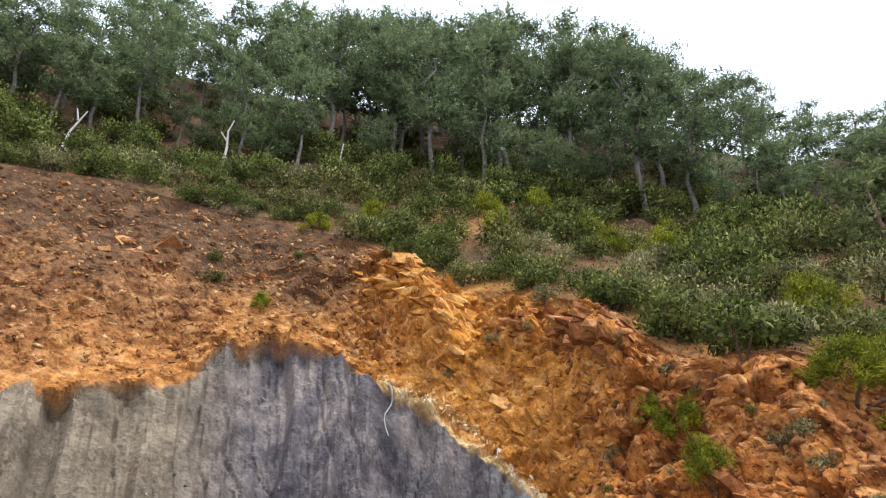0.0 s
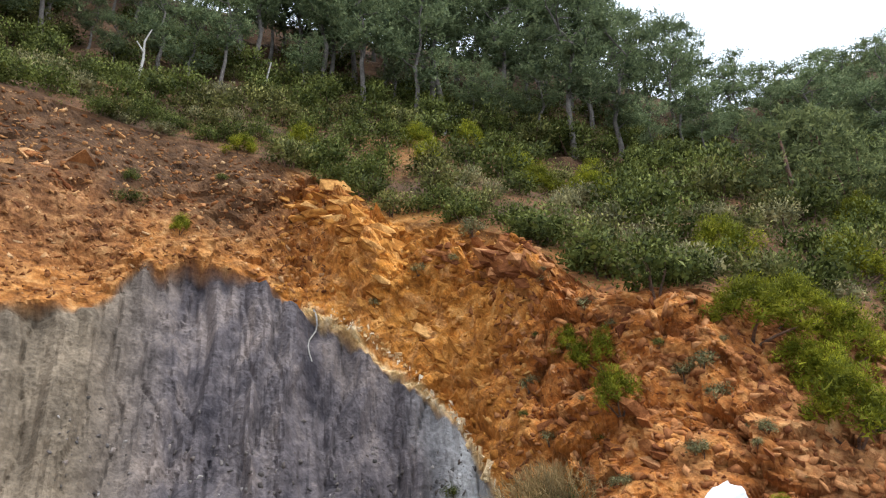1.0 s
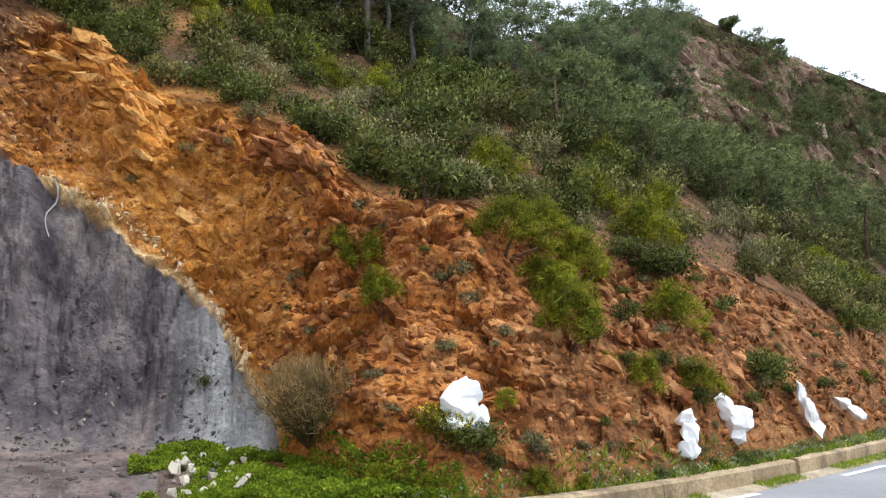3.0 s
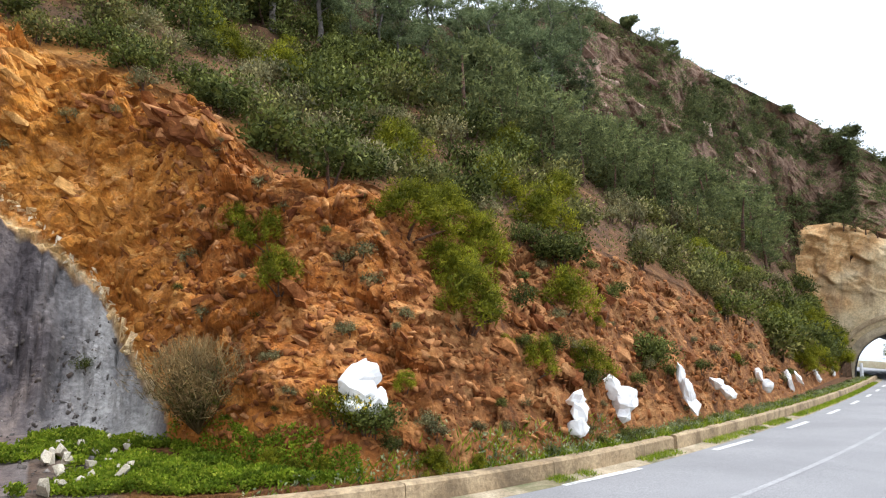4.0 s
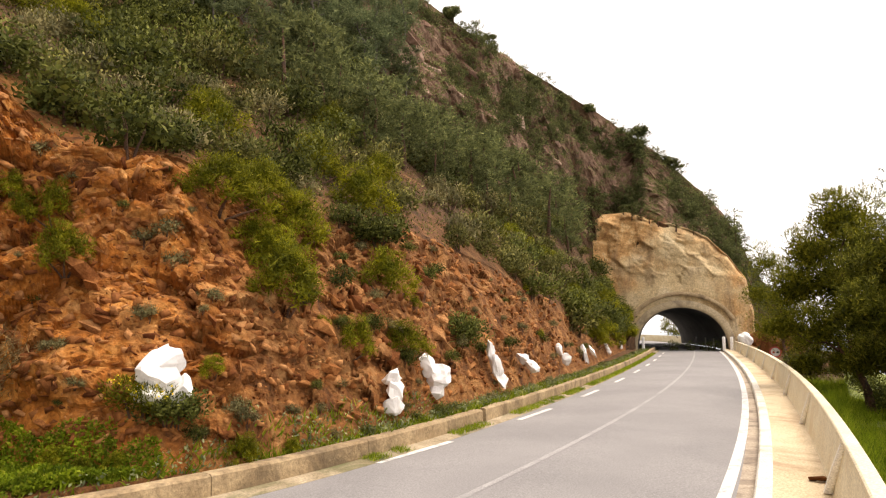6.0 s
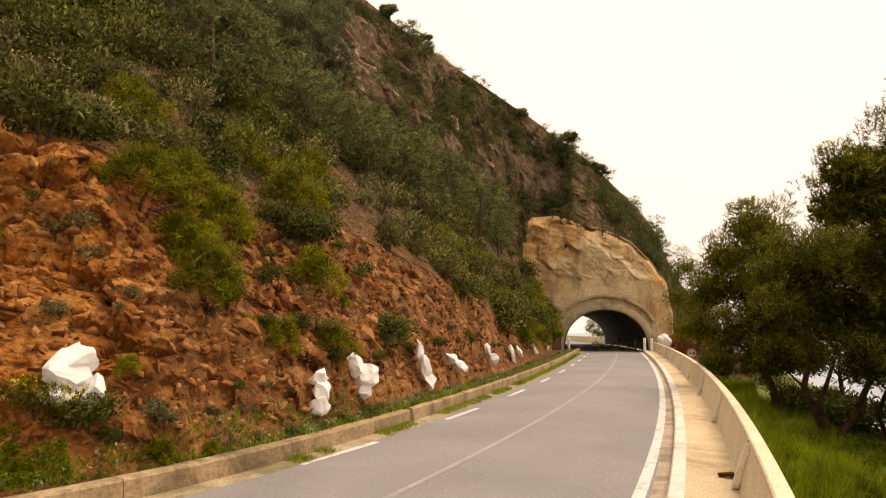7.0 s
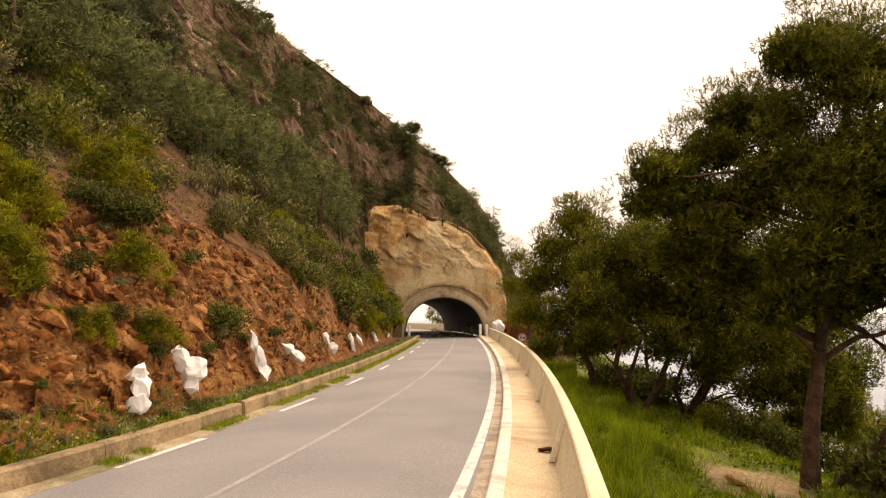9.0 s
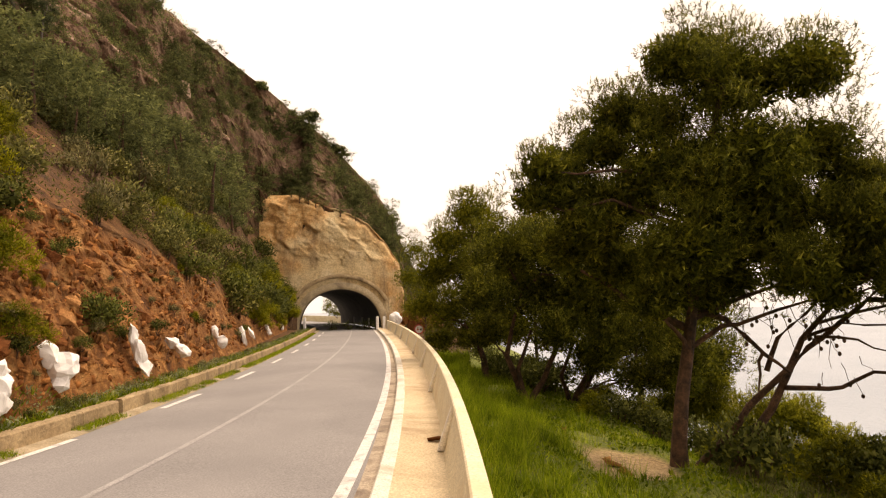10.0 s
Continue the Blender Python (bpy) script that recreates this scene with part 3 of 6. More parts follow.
def marking(x0, x1, v_of, w, mat, name, label, step=0.5):
    xs = np.arange(x0, x1 + 1e-6, step)
    pts = []
    for x in xs:
        v = v_of(x)
        lift = 0.0045 + 0.035 * max(0.0, 1 - abs(v - 2.8) / 2.8)
        pts += [on_road(x, v - w / 2, lift)[:], on_road(x, v + w / 2, lift)[:]]
    return tagged(piece(name, mesh_from(name, pts, grid_faces(len(xs), 2)[:, ::-1], mat)), label, "road marking", kind="structure")


def near_wide(far, more, x0, reach):
    return lambda x: far + more * math.exp(-max(x - x0, -4.0) / reach)


marking(-20, 82, near_wide(0.28, 0.14, 7, 8), 0.16, M_PAINT, "edge_line", "worn white continuous edge line beside the walk")
marking(-20, 80, near_wide(2.2, 1.05, 7, 20), 0.1, M_CENTRE, "centre_line", "faded pale centre line on asphalt")
for i in range(12):
    marking(-7.45 + i * 5.4, -7.45 + i * 5.4 + 2.22, near_wide(4.6, 0.85, 8, 7), 0.14, M_PAINT, "edge_dash", "white dash of the hillside edge line", 0.37)

gutter = tagged(piece("gutter", strip("gutter", -60, 60, 0.5, [(0.05, 0.008), (0.26, 0.006), (0.26, -0.05), (0.05, -0.05)], grainy("gutter_concrete", (0.38, 0.31, 0.24), (0.56, 0.47, 0.36), 2.2, 0.9, 0.6, 0.02, 12.0, (0.17, 0.13, 0.1)))),
                "cracked concrete gutter strip beside the walk", "gutter", kind="structure")
kerb = tagged(piece("kerb", strip("kerb", -60, 60, 0.5, [(0.05, -0.05), (0.045, 0.145), (0.02, 0.175), (-0.13, 0.178), (-0.15, 0.168), (-0.15, -0.05)], M_KERB)),
              "whitewashed concrete kerb", "kerb", kind="structure")
walk_path = tagged(piece("pavement", strip("pavement", -60, 60, 0.5, [(-0.15, -0.05), (-0.15, 0.168), (-0.772, 0.163), (-0.772, -0.05)], M_WALK)),
                   "narrow sandy concrete walkway", "pavement", kind="structure")

# parapet on the sea's side: cast lengths with a rounded cap and slanting ribs
parapet = thing("parapet", "cream-painted low concrete parapet with white slanting ribs", "parapet", kind="structure")


def rib_mesh(x):
    """A thin fin that leans back along the battered face, curved where it meets the walk."""
    pts = []
    for t in (0.0, 0.12, 0.3, 0.55, 0.8, 1.0):
        along, z = x - 0.62 * t ** 1.3, 0.175 + 0.655 * t
        v = -0.775 - 0.105 * t
        proud = 0.1 - 0.06 * t
        for da, dv in ((0.0, -0.03), (0.0, proud), (0.09, proud), (0.09, -0.03)):
            pts.append(on_road(along + da, v + dv, z)[:])
    return mesh_from("rib", pts, grid_faces(6, 4, True), M_RIB)


FACE = [(-0.76, -0.1), (-0.76, 0.165), (-0.775, 0.2), (-0.875, 0.775), (-0.865, 0.785), (-0.865, 0.85), (-0.88, 0.865), (-0.995, 0.865), (-1.01, 0.85), (-1.01, -0.4), (-0.76, -0.4)]
x = 8.75 - 5.85 * 5
while x < 58:
    x1 = min(x + 5.85, 58.6)
    piece("panel", strip("panel", x, x1 - 0.012, (x1 - 0.012 - x) / 12, FACE, M_PARAPET), parapet)
    piece("rib", rib_mesh(x), parapet, "white slanting rib between two lengths")
    x += 5.85

# low retaining wall on the hill's side, in two runs with a step between
for x0, x1, v in ((-60.0, 13.35, 5.42), (13.6, 59.0, 5.46)):
    low_wall = thing("low_wall", "stained ochre concrete retaining wall below the slope", "wall", kind="structure")
    x = x0
    while x < x1 - 0.2:
        xe = min(x + 3.0, x1)
        piece("length", strip("length", x, xe - 0.015, (xe - x - 0.015) / 6, [(v, -0.1), (v + 0.02, 0.27), (v + 0.05, 0.3), (v + 0.22, 0.305), (v + 0.25, 0.27), (v + 0.25, -0.1)], M_WALL, follow=4.0), low_wall)
        x = xe
verge = tagged(piece("verge", strip("verge", -60, 59, 0.5, [(5.12, 0.004), (5.22, 0.03), (5.4, 0.045), (5.45, 0.03), (5.45, -0.1), (5.12, -0.1)], grainy("sandy_verge", (0.24, 0.18, 0.1), (0.5, 0.41, 0.28), 1.6, 0.95, 0.6, 0.02, 16.0, (0.1, 0.11, 0.04)), follow=4.0)),
               "weedy strip of earth between asphalt and low wall", "verge", kind="structure")


# ---- the tunnel ----
PX = 58.5                                             # where the road meets the portal
PS = float(slope_at(PX))
PDIR = Vector((1, PS, 0)).normalized()
PSIDE = Vector((PDIR.y, -PDIR.x, 0))                  # to the sea's side
PMID = on_road(PX, 3.25)
ARCH_W, ARCH_H = 3.68, 3.72


def portal_point(u, h, out=0.0):
    return PMID + PSIDE * u - PDIR * out + Vector((0, 0, h))


def arch(f):
    a = math.pi * (1 - f)
    return ARCH_W * math.cos(a), ARCH_H * math.sin(a) ** 0.85


OUTLINE = [(-4.3, -0.2), (-4.6, 1.05), (-5.5, 3.8), (-6.3, 6.4), (-8.4, 8.3), (-11.0, 9.6), (-9.6, 11.2), (-8.1, 12.4), (-4.5, 12.6), (-2.2, 11.9), (0.6, 11.0), (2.5, 10.0), (4.2, 8.2), (5.3, 6.2), (6.0, 3.2), (5.8, 2.0), (5.6, -0.2)]


def outline_at(f):
    cum = [0.0]
    for p, q in zip(OUTLINE, OUTLINE[1:]):
        cum.append(cum[-1] + math.dist(p, q))
    d = f * cum[-1]
    return np.interp(d, cum, [p[0] for p in OUTLINE]), np.interp(d, cum, [p[1] for p in OUTLINE])


def rockiness(p):
    """Bare ochre rock towards the hill and the top of the portal, sprayed concrete elsewhere."""
    d = p - PMID
    u, h = d.dot(PSIDE), d.z
    bare = max((h - 7.4) * 0.5 + (-3.4 - u) * 0.6, (u - 3.4) * 0.9 + (h - 6.6) * 0.3)
    return max(0.0, min(1.0, 0.45 + 0.5 * bare + 1.1 * fbm(Vector((u * 0.45, h * 0.45, 4.0)), 4)))


def shotcrete_material():
    m, ns, ls, bs = nodes_of("stained_shotcrete")
    co = ns.new("ShaderNodeTexCoord").outputs["Object"]
    at = ns.new("ShaderNodeAttribute")
    at.attribute_name = "rock"
    big, mid, fine = noise_tex(ns, ls, co, 0.35, 5, 0.6, 0.5), noise_tex(ns, ls, co, 1.5, 7, 0.68, 0.4), noise_tex(ns, ls, co, 7.0, 7, 0.7)
    run = add(ns, "Mapping", Scale=(1.0, 1.0, 0.18))
    ls.new(co, run.inputs["Vector"])
    grey = ramp(ns, ls, big, [(0.3, (0.47, 0.33, 0.17)), (0.5, (0.64, 0.49, 0.28)), (0.72, (0.72, 0.61, 0.41))])
    ochre = ramp(ns, ls, mid, [(0.3, (0.3, 0.14, 0.05)), (0.5, (0.58, 0.33, 0.13)), (0.7, (0.74, 0.54, 0.29))])
    col = mixed(ns, ls, at.outputs["Color"], grey, ochre)
    drip = ramp(ns, ls, noise_tex(ns, ls, run.outputs[0], 0.9, 6, 0.65, 0.3), [(0.5, (0, 0, 0)), (0.66, (0.7, 0.7, 0.7))])
    col = mixed(ns, ls, drip, col, (0.22, 0.145, 0.08))
    col = mixed(ns, ls, 0.8, col, ramp(ns, ls, fine, [(0.32, (0.55, 0.53, 0.5)), (0.65, (1.25, 1.25, 1.25))]), "MULTIPLY")
    ls.new(col, bs.inputs["Base Color"])
    bs.inputs["Roughness"].default_value = 0.92
    bumped(ns, ls, bs, fine, 0.7, 0.1)
    return m


def build_tunnel():
    tunnel = thing("tunnel", "road tunnel with a stained shotcrete portal face", "tunnel", kind="structure")
    n, m = 190, 70
    pts = []
    for j in range(m):
        g = j / (m - 1)
        for i in range(n):
            f = i / (n - 1)
            au, ah = arch(f)
            k = 1.16
            au, ah = au * k, ah * k
            ou, oh = outline_at(f)
            u, h = au + (ou - au) * g, ah + (oh - ah) * g
            p = Vector((u * 0.5, h * 0.5, 2.0))
            p9 = Vector((u * 0.75, h * 0.75, 2.0)) + 0.1 * noise.noise_vector(p * 2)
            tilt = 0.0
            for freq, size in ((0.7, 0.9), (1.9, 0.6)):
                seeds = noise.voronoi(p9 * freq)[1]
                tilt += size / freq * (p9 * freq - seeds[0]).dot(noise.cell_vector(seeds[0] * 7.0) * 2 - Vector((1, 1, 1)))
            cracked = noise.voronoi(Vector((u * 0.9, h * 1.5, 0.0)) + 0.6 * noise.noise_vector(p))
            step = (noise.cell_vector(cracked[1][0] * 3.1).x - 0.5) * 0.5
            across = (u + 1.6) * 0.71 + (h - 11.3) * 0.71 + 0.5 * fbm(p * 0.9, 3)      # past the scar that runs down to the sea side
            scar = 0.55 * max(0.0, min(1.0, 0.5 + across * 2.2)) * max(0.0, min(1.0, (h - 6.2) / 0.6))
            lump = (fbm(p, 5) * 0.14 + 0.42 * tilt + 0.2 * step + 0.05 * fbm(p * 3.2, 4) - scar) * max(0.0, min(1.0, (h - 5.6) / 1.2)) * (1 if g < 0.98 else 0.3)
            u, h = u + 0.22 * g * fbm(Vector((u * 0.4, h * 0.4, 7.0)), 3), h + 0.22 * g * fbm(Vector((u * 0.4, h * 0.4, 3.0)), 3)
            pts.append(portal_point(u, h, 0.25 - 0.9 * max(0.0, (g - 0.88) / 0.12) ** 1.5 * min(1.0, h / 3.0) + lump - 0.12 * max(0.0, h - 5.0) + 0.03 * fbm(p * 3, 3))[:])
    face = piece("portal_face", mesh_from("portal_face", pts, grid_faces(m, n)[:, ::-1], shotcrete_material()), tunnel)
    rock = face.data.color_attributes.new("rock", "FLOAT_COLOR", "POINT")
    rock.data.foreach_set("color", np.array([[*(rockiness(Vector(p)),) * 3, 1.0] for p in pts], dtype=np.float32).ravel())
    # the ring round the mouth and the vault behind it
    secs = [(1.17, 0.24), (1.165, 0.42), (1.06, 0.45), (1.0, 0.42), (1.0, -0.3)]
    pts = [portal_point(arch(i / 60)[0] * k, arch(i / 60)[1] * k, o)[:] for k, o in secs for i in range(61)]
    piece("portal_ring", mesh_from("portal_ring", pts, grid_faces(5, 61), grainy("portal_ring_concrete", (0.4, 0.31, 0.19), (0.6, 0.48, 0.31), 0.8, 0.9, 0.5, 0.03, 14.0, (0.22, 0.17, 0.11)), True), tunnel, "smooth concrete ring round the mouth")
    pts = []
    for o, k in ((0.24, 1.24), (0.55, 1.25), (0.55, 1.32), (0.24, 1.34)):
        for i in range(41):
            u, h = arch(0.16 + 0.68 * i / 40)
            pts.append(portal_point(u * k, h * k + 0.12, o)[:])
    piece("drip_mould", mesh_from("drip_mould", pts, grid_faces(4, 41, False), M_WALL, True), tunnel, "projecting curved drip mould above the mouth")
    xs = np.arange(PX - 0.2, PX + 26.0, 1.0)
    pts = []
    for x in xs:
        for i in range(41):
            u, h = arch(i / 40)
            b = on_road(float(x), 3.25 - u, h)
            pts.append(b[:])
    vault = piece("vault", mesh_from("vault", pts, grid_faces(len(xs), 41), M_VAULT, True), tunnel, "dark concrete vault")
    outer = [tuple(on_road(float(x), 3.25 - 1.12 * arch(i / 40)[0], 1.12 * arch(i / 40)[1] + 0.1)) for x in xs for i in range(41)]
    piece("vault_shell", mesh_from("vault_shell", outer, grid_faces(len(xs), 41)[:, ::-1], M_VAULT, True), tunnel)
    for x in (PX + 7, PX + 12, PX + 17):
        bm = bmesh.new()
        bmesh.ops.create_cone(bm, cap_ends=True, segments=12, radius1=0.09, radius2=0.08, depth=0.95, matrix=Matrix.Translation(on_road(x, 0.1, 0.47)))
        part("delineator", bm, M_WHITE, tunnel, "white marker post")
    return tunnel


tunnel = build_tunnel()
for v in (-0.95, 6.0):
    tagged(piece("far_parapet", strip("far_parapet", 86, 130, 1.0, [(v, -0.2), (v, 0.85), (v - 0.2, 0.85), (v - 0.2, -0.2)], M_PARAPET)), "pale parapet of the road beyond the tunnel", "parapet", kind="structure")
FAR_BANK = on_road(97, -4.0, -0.6)
tagged(piece("embankment", strip("embankment", 84, 132, 2.0, [(-1.4, -0.11), (6.4, -0.11), (9.5, -20.0), (-6.0, -20.0)], M_BANK)), "earth embankment under the road beyond the tunnel", "embankment", kind="structure")


# ---- plants and stones: builders ----
from mathutils.bvhtree import BVHTree

rng = np.random.default_rng(7)
HILL_TREE = BVHTree.FromPolygons([v.co[:] for v in hillside.data.vertices], [p.vertices[:] for p in hillside.data.polygons])
BANK_TREE = BVHTree.FromPolygons([v.co[:] for v in bank.data.vertices], [p.vertices[:] for p in bank.data.polygons])


def settle(p, steep=False):
    """The place on the built ground at p: met level from the road's side on a steep face, else from above."""
    if math.degrees(math.atan2(p.x, p.y)) > 70 and p.x > 40:
        return HILL_TREE.ray_cast(Vector((p.x, p.y, p.z + 25.0)), Vector((0, 0, -1)))[0] or p
    if steep:
        away = Vector((p.x, p.y, 0)).normalized()
        hit = HILL_TREE.ray_cast(p - away * 4.0, away)[0]
        if hit:
            return hit
    tree = HILL_TREE if math.degrees(math.atan2(p.x, p.y)) < 78 else BANK_TREE
    hit = tree.ray_cast(Vector((p.x, p.y, p.z + 25.0)), Vector((0, 0, -1)))[0]
    return hit if hit else p


def unit(a):
    return a / np.maximum(np.linalg.norm(a, axis=-1, keepdims=True), 1e-9)


def blades(roots, ways, length, width, g):
    """One long triangle for each root."""
    n = len(roots)
    side = unit(np.cross(ways, g.normal(size=(n, 3))))
    ln = (length * g.uniform(0.65, 1.2, n))[:, None]
    tri = np.stack([roots - side * width / 2, roots + side * width / 2, roots + ways * ln], 1)
    return tri.reshape(-1, 3), np.arange(n * 3).reshape(-1, 3)


def leaves(roots, ways, length, width, g):
    """One pointed four-cornered leaf for each root."""
    n = len(roots)
    side = unit(np.cross(ways, g.normal(size=(n, 3))))
    ln = (length * g.uniform(0.6, 1.25, n))[:, None]
    mid = roots + ways * ln * 0.5
    lift = unit(np.cross(side, ways)) * width * 0.18
    quad = np.stack([roots, mid - side * width / 2 + lift, roots + ways * ln, mid + side * width / 2 + lift], 1)
    return quad.reshape(-1, 3), np.arange(n * 4).reshape(-1, 4)


def tube(path, radii, seg=8):
    path = [Vector(p) for p in path]
    pts = []
    for i, (p, r) in enumerate(zip(path, radii)):
        d = (path[min(i + 1, len(path) - 1)] - path[max(i - 1, 0)]).normalized()
        u = d.orthogonal().normalized()
        w = d.cross(u)
        for k in range(seg):
            a = 2 * math.pi * k / seg
            pts.append((p + (u * math.cos(a) + w * math.sin(a)) * r)[:])
    return np.array(pts), grid_faces(len(path), seg, True)


def joined(chunks):
    vs, fs, base = [], [], 0
    for v, f in chunks:
        vs.append(v)
        fs.append(f + base)
        base += len(v)
    return np.concatenate(vs), np.concatenate(fs)


def bend(p0, p1, sag, n, g, wobble=0.06):
    p0, p1 = np.array(p0, float), np.array(p1, float)
    t = np.linspace(0, 1, n)[:, None]
    size = np.linalg.norm(p1 - p0)
    path = p0 + (p1 - p0) * t
    path[:, 2] += (sag * size * 4 * t * (1 - t))[:, 0]
    path[1:-1] += g.normal(size=(n - 2, 3)) * wobble * size * 0.5
    return path


def lump_shoots(lumps, count, g, top=0.25):
    """Places and ways of shoots on the skins of rounded masses (x, y, z, radius), more above than below."""
    lumps = np.asarray(lumps, float)
    wgt = lumps[:, 3] ** 2
    which = g.choice(len(lumps), count, p=wgt / wgt.sum())
    d = unit(g.normal(size=(count, 3)) + np.array([0, 0, top]))
    depth = 1 - 0.55 * g.random(count) ** 2.0
    flat = np.array([1.0, 1.0, 0.85])
    rough = 1 + 0.22 * np.sin(d[:, :1] * 7 + which[:, None]) * np.cos(d[:, 1:2] * 6 + which[:, None] * 2)
    pos = lumps[which, :3] + d * flat * lumps[which, 3:4] * depth[:, None] * rough
    way = unit(d * 0.8 + np.array([0, 0, 0.75]) + 0.35 * g.normal(size=(count, 3)))
    return pos, way


def tufted(lumps, sub, g):
    """Smaller tufts over the skins of the large masses of a crown."""
    out = []
    for x, y, z, r in lumps:
        for d in unit(g.normal(size=(sub, 3)) + np.array([0, 0, 0.35])):
            k = g.uniform(0.5, 0.86)
            out.append((x + d[0] * r * k, y + d[1] * r * k, z + d[2] * r * k * 0.85, r * g.uniform(0.32, 0.5)))
    return out


def needles(pos, way, per, shoot, length, width, g):
    """Shoots with needles standing off them."""
    n = len(pos)
    t = np.tile(np.linspace(0.05, 1, per), n)
    root = np.repeat(pos, per, 0) + np.repeat(way, per, 0) * (t * shoot)[:, None]
    off = unit(np.repeat(way, per, 0) * 0.75 + g.normal(size=(n * per, 3)) * 0.75)
    return blades(root, off, length, width, g)


def pine(name, label, height, lumps, trunk_path, trunk_r, shoots, per, length, width, mat, seed, limbs=True, group="", bark=None, shoot=0.25, core=0.4, dense=1.0, sub=6, flake=0.38):
    """A pine: a tapered trunk, limbs to each mass of its crown, and the crown's needles."""
    g = np.random.default_rng(seed)
    tree = thing(name, label, "pine tree", group)
    n = len(trunk_path)
    bark = bark or M_BARK
    piece("trunk", mesh_from("trunk", *tube(trunk_path, [trunk_r * (1.25 if i == 0 else 1 - 0.8 * i / (n - 1)) for i in range(n)], 10), bark, True), tree)
    tp = np.array(trunk_path, float)
    if limbs:
        for x, y, z, r in lumps[::int(limbs)]:
            k = np.clip((z - 0.5 - tp[0, 2]) / max(tp[-1, 2] - tp[0, 2], 0.1), 0.15, 0.97)
            i = int(k * (n - 1))
            start = tp[i] + (tp[min(i + 1, n - 1)] - tp[i]) * (k * (n - 1) - i)
            path = bend(start, (x, y, z - 0.1 * r), 0.06, 6, g)
            piece("limb", mesh_from("limb", *tube(path, np.linspace(trunk_r * 0.36, trunk_r * 0.08, 6), 6), bark, True), tree)
    tufts = tufted(lumps, sub, g)
    pos, way = lump_shoots(tufts, shoots, g, 0.6)
    hl = np.asarray(lumps, float)
    n_in = int(shoots * dense)
    which = g.choice(len(hl), n_in, p=hl[:, 3] ** 2 / (hl[:, 3] ** 2).sum())
    inner = hl[which, :3] + unit(g.normal(size=(n_in, 3))) * (hl[which, 3] * g.uniform(0.1, 0.72, n_in))[:, None] * np.array([1, 1, 0.7])
    fill = blades(inner, unit(g.normal(size=(n_in, 3)) + np.array([0, 0, 0.3])), core, core * flake, g)
    piece("crown", rounded_light(mesh_from("crown", *joined([needles(pos, way, per, shoot, length, width, g), fill]), mat), tufts, 0.85), tree)
    return tree


def crown_masses(h, base, width, count, g, flat=0.5):
    """Rounded masses that make an uneven pine crown."""
    out = []
    for i in range(count):
        t = (i + 0.5) / count
        z = base + (h - base) * (0.12 + 0.8 * t)
        wide = width * (0.35 + 0.65 * math.sin(math.pi * min(1.0, 0.25 + 0.75 * (1 - t)))) * g.uniform(0.6, 1.0)
        a = i * 2.4 + g.uniform(-0.5, 0.5)
        r = width * g.uniform(0.3, 0.46) * (1.0 - 0.25 * t)
        out.append((wide * 0.62 * math.cos(a), wide * 0.62 * math.sin(a), min(z, h - r * 0.6), r))
    out.append((0.0, 0.0, h - width * 0.3, width * 0.36))
    return out


def shrub(name, label, category, lumps, count, length, width, mat, seed, stem_mat=None, narrow=False, group="", flowers=None):
    g = np.random.default_rng(seed)
    plant = thing(name, label, category, group)
    stems = []
    for x, y, z, r in lumps[:5]:
        stems.append(tube(bend((0.15 * x, 0.15 * y, -0.15), (x, y, z), 0.05, 4, g), [0.022, 0.018, 0.013, 0.006], 5))
    piece("branchwork", mesh_from("branchwork", *joined(stems), stem_mat or M_BARK, True), plant)
    pos, way = lump_shoots(lumps, count, g, 0.35)
    maker = blades if narrow else leaves
    hl = np.asarray(lumps, float)
    n_in = count // 4
    which = g.choice(len(hl), n_in)
    inner = hl[which, :3] * np.array([1, 1, 0.85]) + unit(g.normal(size=(n_in, 3))) * (hl[which, 3] * g.uniform(0.1, 0.75, n_in))[:, None]
    sets = [maker(pos, unit(way + 0.5 * g.normal(size=way.shape)), length, width, g), maker(inner, unit(g.normal(size=(n_in, 3))), 0.1 if narrow else 0.13, 0.03 if narrow else 0.075, g)]
    piece("foliage", rounded_light(mesh_from("foliage", *joined(sets), mat), lumps), plant)
    if flowers:
        pos, way = lump_shoots(lumps, flowers, g, 0.8)
        piece("blossom", mesh_from("blossom", *leaves(pos + way * 0.05, unit(g.normal(size=way.shape)), 0.035, 0.03, g), M_FLOWER), plant, "small yellow flowers")["kind"] = "stuff"
    return plant


def masses(g, n, r, tall=0.8, spread=0.62):
    out = []
    for i in range(n):
        a, d = i * 2.4 + g.uniform(-0.4, 0.4), r * spread * math.sqrt((i + 0.3) / n)
        rr = r * g.uniform(0.3, 0.5)
        out.append((d * math.cos(a), d * math.sin(a), max(0.25 * r, r * tall * g.uniform(0.45, 1.0) * (1.1 - 0.5 * d / r)), rr))
    return out


def low_masses(g, n, r):
    """Many small tufts from the ground up, as on a young pine."""
    out = []
    for i in range(n):
        t = (i + 0.5) / n
        a, d = i * 2.4 + g.uniform(-0.5, 0.5), r * 0.68 * (1 - 0.75 * t) * g.uniform(0.6, 1.1)
        out.append((d * math.cos(a), d * math.sin(a), r * (0.12 + 0.8 * t), r * g.uniform(0.17, 0.27) * (1.1 - 0.3 * t)))
    return out


